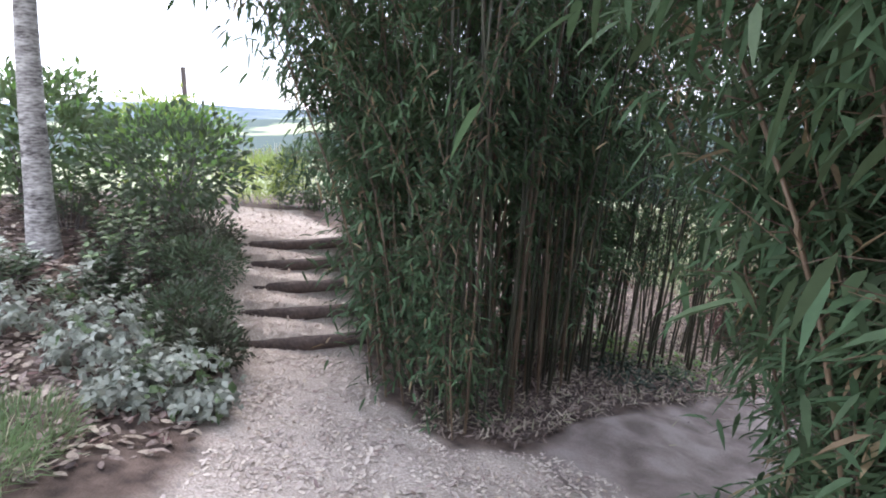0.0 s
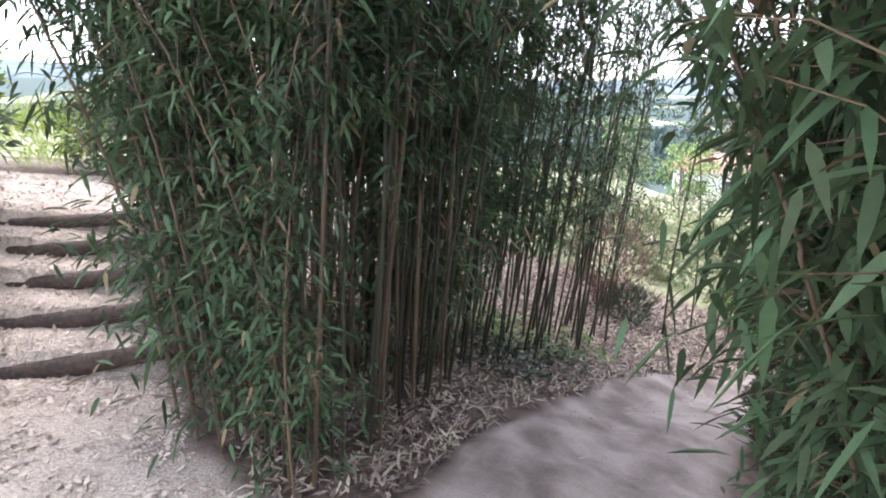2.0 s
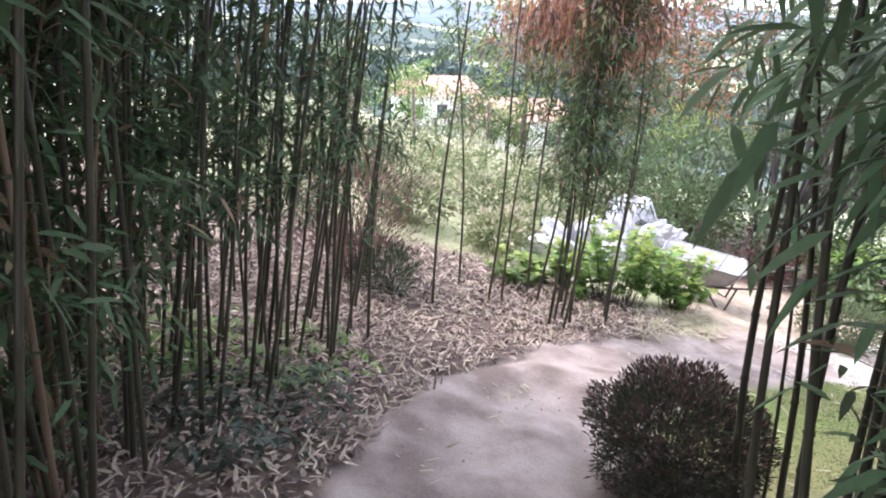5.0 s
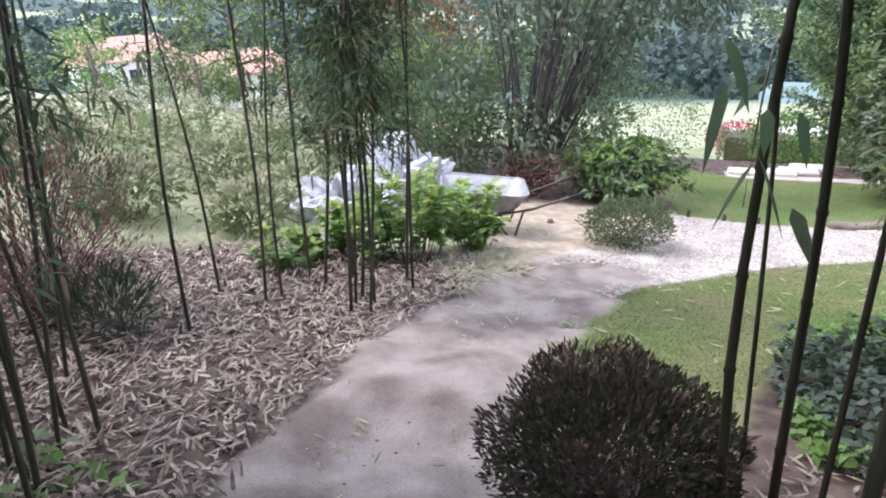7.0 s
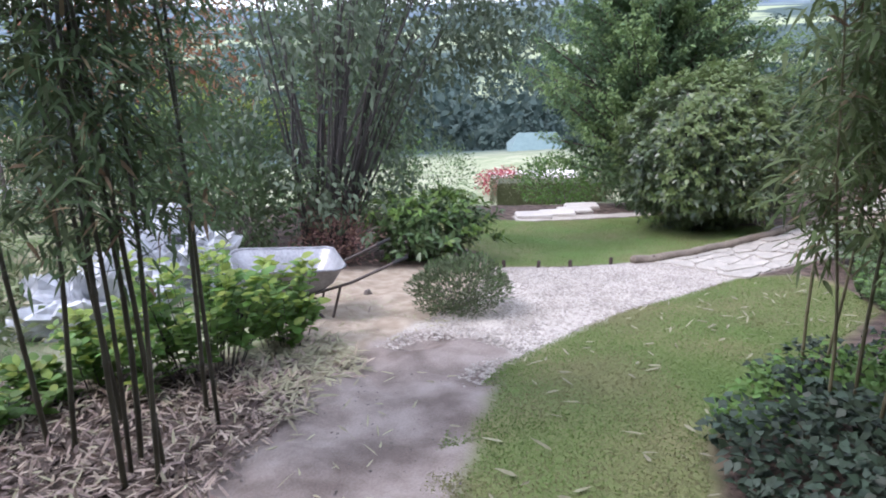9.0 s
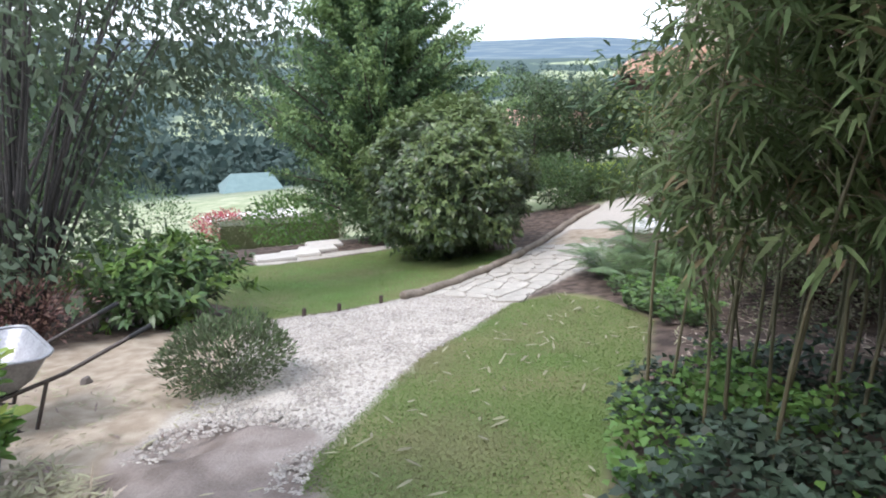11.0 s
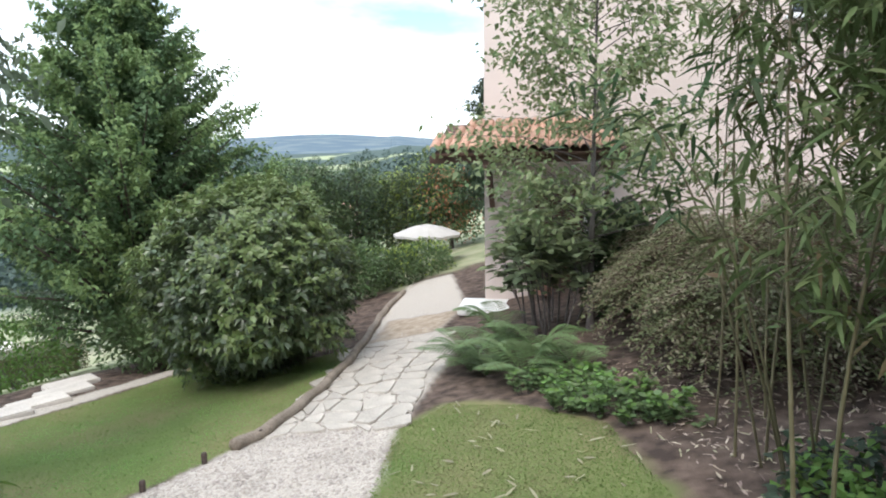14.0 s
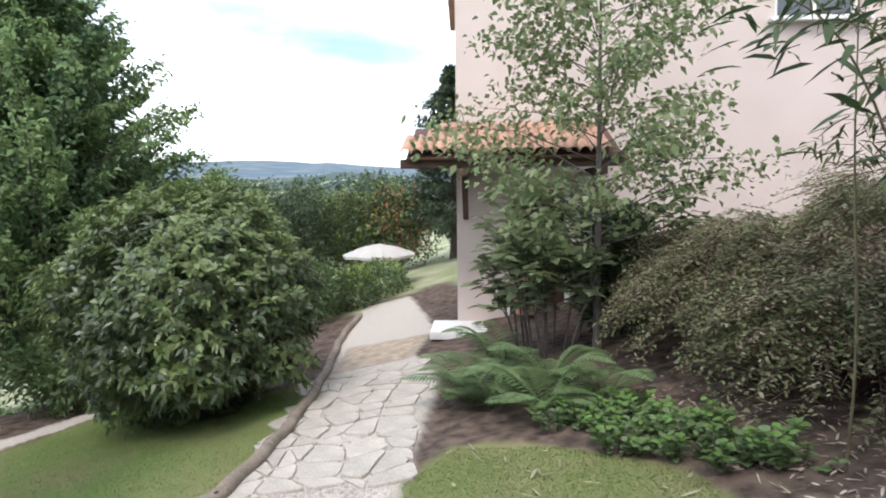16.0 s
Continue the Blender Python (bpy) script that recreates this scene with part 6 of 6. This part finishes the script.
off_sand = lambda x, y: near_line(SAND_LINE, x, y) > 0.5
lay_leaves("leaf_litter", [(-3.5, 1.0), (-1.9, 0.1), (-1.2, -0.45), (-0.7, 0.0), (-0.75, 1.5), (-0.3, 2.8), (0.3, 3.9), (1.2, 4.7), (2.1, 5.4), (2.3, 6.0), (0.6, 6.9), (-2.5, 7.0), (-4.0, 4.5)], 17000, 0.095, 0.014, ["litter", "dry_grass"], "dry straw-coloured bamboo leaves on the ground", off_sand, 0.05, 0.5)
lay_leaves("leaf_litter", [(-3.5, 1.0), (-1.9, 0.1), (-1.2, -0.45), (-0.7, 0.0), (-0.75, 1.5), (-0.3, 2.8), (0.3, 3.9), (1.2, 4.7), (2.1, 5.4), (2.3, 6.0), (0.6, 6.9), (-2.5, 7.0), (-4.0, 4.5)], 14000, 0.075, 0.022, ["old_litter", "litter"], "rotted brown leaves among the dry bamboo leaves", off_sand, 0.035, 0.4)
lay_leaves("leaf_litter", [(1.7, 5.1), (2.6, 5.5), (2.9, 6.2), (2.5, 6.6), (1.9, 6.0)], 900, 0.12, 0.018, ["dry_grass", "litter"], "pale dry bamboo leaves beside the sandy path", None, 0.05)
lay_leaves("leaf_litter", [(-5.5, -2.8), (-1.6, -3.2), (-1.6, -1.8), (-2.6, -1.1), (-5.0, 0.4), (-7, 0.5)], 5200, 0.085, 0.035, ["litter", "rusty"], "brown dead leaves under the birch", None, 0.04)
lay_leaves("leaf_litter", [(0.4, -2.0), (2.6, -2.4), (2.8, 2.6), (1.9, 2.5), (0.75, 1.6), (0.6, 0.2)], 2600, 0.10, 0.014, ["litter", "dry_grass"], "dry bamboo leaves under the canes")
lay_leaves("leaf_litter", [(4.6, 3.0), (6.6, 3.0), (8.2, 2.6), (7.0, 1.6), (4.5, 1.6)], 800, 0.07, 0.014, ["litter", "dry_grass"], "dry leaves and bare soil under the bank shrubs")
lay_leaves("fallen_leaves", [(-0.6, 0.5), (0.4, 0.5), (0.9, 3.0), (2.4, 4.5), (3.4, 5.2), (2.2, 5.4), (0.6, 4.2), (-0.3, 2.8)], 150, 0.10, 0.014, ["dry_grass"], "single pale bamboo leaves on the sandy path", None, 0.012)
lay_leaves("fallen_leaves", LAWN_NEAR, 130, 0.11, 0.018, ["dry_grass"], "single pale bamboo leaves on the lawn", None, 0.05)
lay_leaves("fallen_leaves", [(3.0, 5.9), (4.0, 5.9), (4.2, 8.0), (3.3, 8.2), (2.9, 6.6)], 420, 0.07, 0.012, ["dry_grass", "litter"], "pale straw on bare earth by the wheelbarrow", None, 0.02)
lay_leaves("wood_chips", CHIPS, 12000, 0.05, 0.018, ["chips", "litter"], "pale bark chips and gravel on the path", None, 0.014)


def stones(name, poly, n, size, mat, label, keep=None):
    x, y, z = scatter(poly, n, keep)
    n = len(x)
    unit8 = np.array([(1, 0, 0), (0, 1, 0), (-1, 0, 0), (0, -1, 0), (0, 0, 0.8), (0, 0, -0.4)], float)
    f = np.array([(0, 1, 4), (1, 2, 4), (2, 3, 4), (3, 0, 4)])
    a = rnd(0, 6.3, n)
    s = size * rnd(0.5, 1.4, n)[:, None, None]
    v = unit8[None] * (1 + np.random.normal(size=(n, 6, 3)) * 0.18) * np.array([1, 0.75, 0.6]) * s
    c, q = np.cos(a)[:, None], np.sin(a)[:, None]
    v = np.stack([v[..., 0] * c - v[..., 1] * q, v[..., 0] * q + v[..., 1] * c, v[..., 2]], -1) + np.stack([x, y, z + 0.003], 1)[:, None]
    faces = (np.arange(n)[:, None, None] * 6 + f[None]).reshape(-1, 3)
    tagged(new(name, raw(name, v.reshape(-1, 3), faces, [M[mat]], None, False)), label, "gravel", kind="stuff")


stones("gravel", GRAVEL, 26000, 0.017, "gravel", "pale crushed gravel on the path", lambda x, y: (x < 8.6) & (near_line(SAND_LINE, x, y) > 0.32))
stones("gravel", GRAVEL, 7000, 0.012, "gravel", "fine pale gravel beside the paving stones", lambda x, y: (x > 8.4) & (x < 12.5))
stones("gravel", [(-2.2, -1.2), (-1.6, -0.4), (-4.7, 1.9), (-5.3, 0.3)], 6000, 0.012, "chips", "fine pale gravel on the step treads")
stones("gravel", [(-0.6, 0.4), (0.5, 0.4), (0.8, 2.4), (2.2, 4.2), (3.4, 5.0), (2.4, 5.5), (0.6, 4.3), (-0.4, 2.8)], 380, 0.009, "stone", "small dark pebbles and crumbs on the sandy path")
stones("gravel", CHIPS, 14000, 0.014, "chips", "fine pale gravel among the bark chips")


def blades(name, poly, n, tall, mats, label, keep=None, bright=0.2):
    x, y, z = scatter(poly, n, keep)
    n = len(x)
    d = random_ways(n, 0.4) * 1.1 + np.array([0, 0, 0.75])
    pick = (np.array([noise.noise((a * 1.3, b * 1.3, 5.0)) for a, b in zip(x, y)]) + rnd(-0.35, 0.35, n) > 0.42 - bright).astype(np.int32)
    tagged(new(name, leaves(name, np.stack([x, y, z - 0.004], 1), d, random_ways(n, 0.4) * 0.6 + np.array([0, 0, 1.0]), tall * rnd(0.5, 1.3, n), 0.006 * rnd(0.7, 1.5, n), [M[m] for m in mats], pick, 0.35)), label, "grass", kind="stuff")


blades("lawn_grass", LAWN_NEAR, 105000, 0.026, ["grass", "lawn_dry"], "short green lawn grass with dry patches", None, 0.34)
blades("lawn_grass", LAWN_FAR, 80000, 0.03, ["grass", "bright_leaf"], "short bright green mown lawn", None, 0.3)
blades("rough_grass", [(-5, 7.0), (1.2, 6.9), (2.2, 7.6), (3.5, 9.4), (3.6, 18), (-8, 18)], 34000, 0.32, ["dry_grass", "bright_leaf"], "pale dry rough grass on the open slope", None, 0.3)


def low_leaves(name, poly, n, leaf, width, mats, tall, label, category):
    x, y, z = scatter(poly, n)
    n = len(x)
    k = np.array([max(0.15, 0.6 + noise.noise((a * 2.2, b * 2.2, 2.0))) for a, b in zip(x, y)])
    base = np.stack([x, y, z + tall * k * rnd(0.2, 1, n)], 1)
    pick = (np.array([noise.noise((a * 1.6, b * 1.6, 7.0)) for a, b in zip(x, y)]) + rnd(-0.2, 0.2, n) > 0.10).astype(np.int32) if len(mats) > 1 else None
    tagged(new(name, leaves(name, base, random_ways(n, 0.4), random_ways(n) * 0.5 + np.array([0, 0, 1.0]), leaf * rnd(0.6, 1.3, n), width * rnd(0.7, 1.2, n), [M[m] for m in mats], pick, 0.2)), label, category, kind="stuff")


low_leaves("ivy_cover", [(2.2, 2.45), (2.7, 3.05), (3.1, 3.35), (4.4, 3.4), (4.8, 3.0), (5.2, 2.5), (4.4, 1.9), (2.6, 1.9)], 6000, 0.06, 0.048, ["ivy", "bright_leaf"], 0.36, "dark glossy ivy with light green patches under bamboo", "ivy")
for x, y, k in ((7.75, 3.45, 1.1), (7.45, 3.2, 0.9), (7.05, 3.3, 1.0), (7.2, 2.95, 1.0), (6.75, 3.1, 1.15), (6.45, 2.95, 1.0), (6.85, 2.8, 0.9), (6.2, 2.75, 1.0), (8.0, 3.2, 0.9), (7.6, 2.95, 0.8)):
    shoot_bush("ground_plant", x, y, 0.24 * k, 0.22 * k, 0.26 * k, 20, 14, 0.062, 0.042, ["fern", "bright_leaf"], "low light green leafy plant on the bank", "plant", "low leafy plants on the bank", r0=0.003)
low_leaves("ground_plants", [(-0.4, 3.3), (-1.3, 2.6), (-2.2, 3.0), (-2.0, 3.7), (-0.9, 3.9)], 420, 0.08, 0.05, ["bright_leaf", "fern"], 0.16, "low green seedlings in the leaf litter", "plants")
low_leaves("ground_plants", [(-0.5, 2.7), (-0.9, 1.9), (-1.8, 2.2), (-1.6, 2.9), (-0.8, 3.2)], 600, 0.085, 0.03, ["ivy", "dark_leaf"], 0.2, "dark low plants under the bamboo", "plants")


def fern(x, y, n, reach, turn):
    """Arching fronds with paired leaflets."""
    ob = thing("fern", x, y, H(x, y), "arching green fern with feathered fronds", "fern", "ferns beside the paved path", turn=turn)
    for i in range(n):
        a = 2 * math.pi * i / n + rnd(-0.3, 0.3)
        L = reach * rnd(0.45, 1.05)
        s = np.linspace(0, 1, 26)
        rise = rnd(0.7, 1.9)
        out = L * s * (1.05 - 0.2 * rise) * (1 + 0.15 * s)
        z = L * (rise * s - rise * 0.72 * s ** 2.0)
        p = np.stack([np.cos(a) * out, np.sin(a) * out, z], 1)
        part("stalk", tubes("stalk", [[(*q, 0.004 * (1 - 0.7 * k)) for q, k in zip(p[::5], s[::5])]], [M["fern"]], 4), None, ob)
        t = unit(np.gradient(p, axis=0))
        side = np.array([-math.sin(a), math.cos(a), 0.0])
        w = L * 0.24 * np.sin(np.clip(s * 1.05 + 0.06, 0, 1) * math.pi) ** 0.7
        keep = slice(3, None)
        base = np.concatenate([p[keep], p[keep]])
        d = np.concatenate([side + 0.45 * t[keep], -side + 0.45 * t[keep]])
        part("frond", leaves("frond", base, d, np.tile([0, 0, 1.0], (len(base), 1)), np.concatenate([w[keep], w[keep]]), L * 0.036, [M["fern"]], droop=0.15, shape="long"), None, ob, kind="stuff")


for x, y, n, r, t in ((8.7, 3.72, 11, 0.9, 10), (8.2, 3.4, 11, 0.9, 60), (9.3, 3.7, 10, 0.85, 120), (8.9, 3.1, 10, 0.85, 30), (8.0, 2.95, 9, 0.75, 80), (9.5, 3.35, 11, 0.95, 45), (9.0, 3.85, 10, 0.8, 75), (10.0, 3.3, 10, 0.85, 20)):
    fern(x, y, n, r, t)
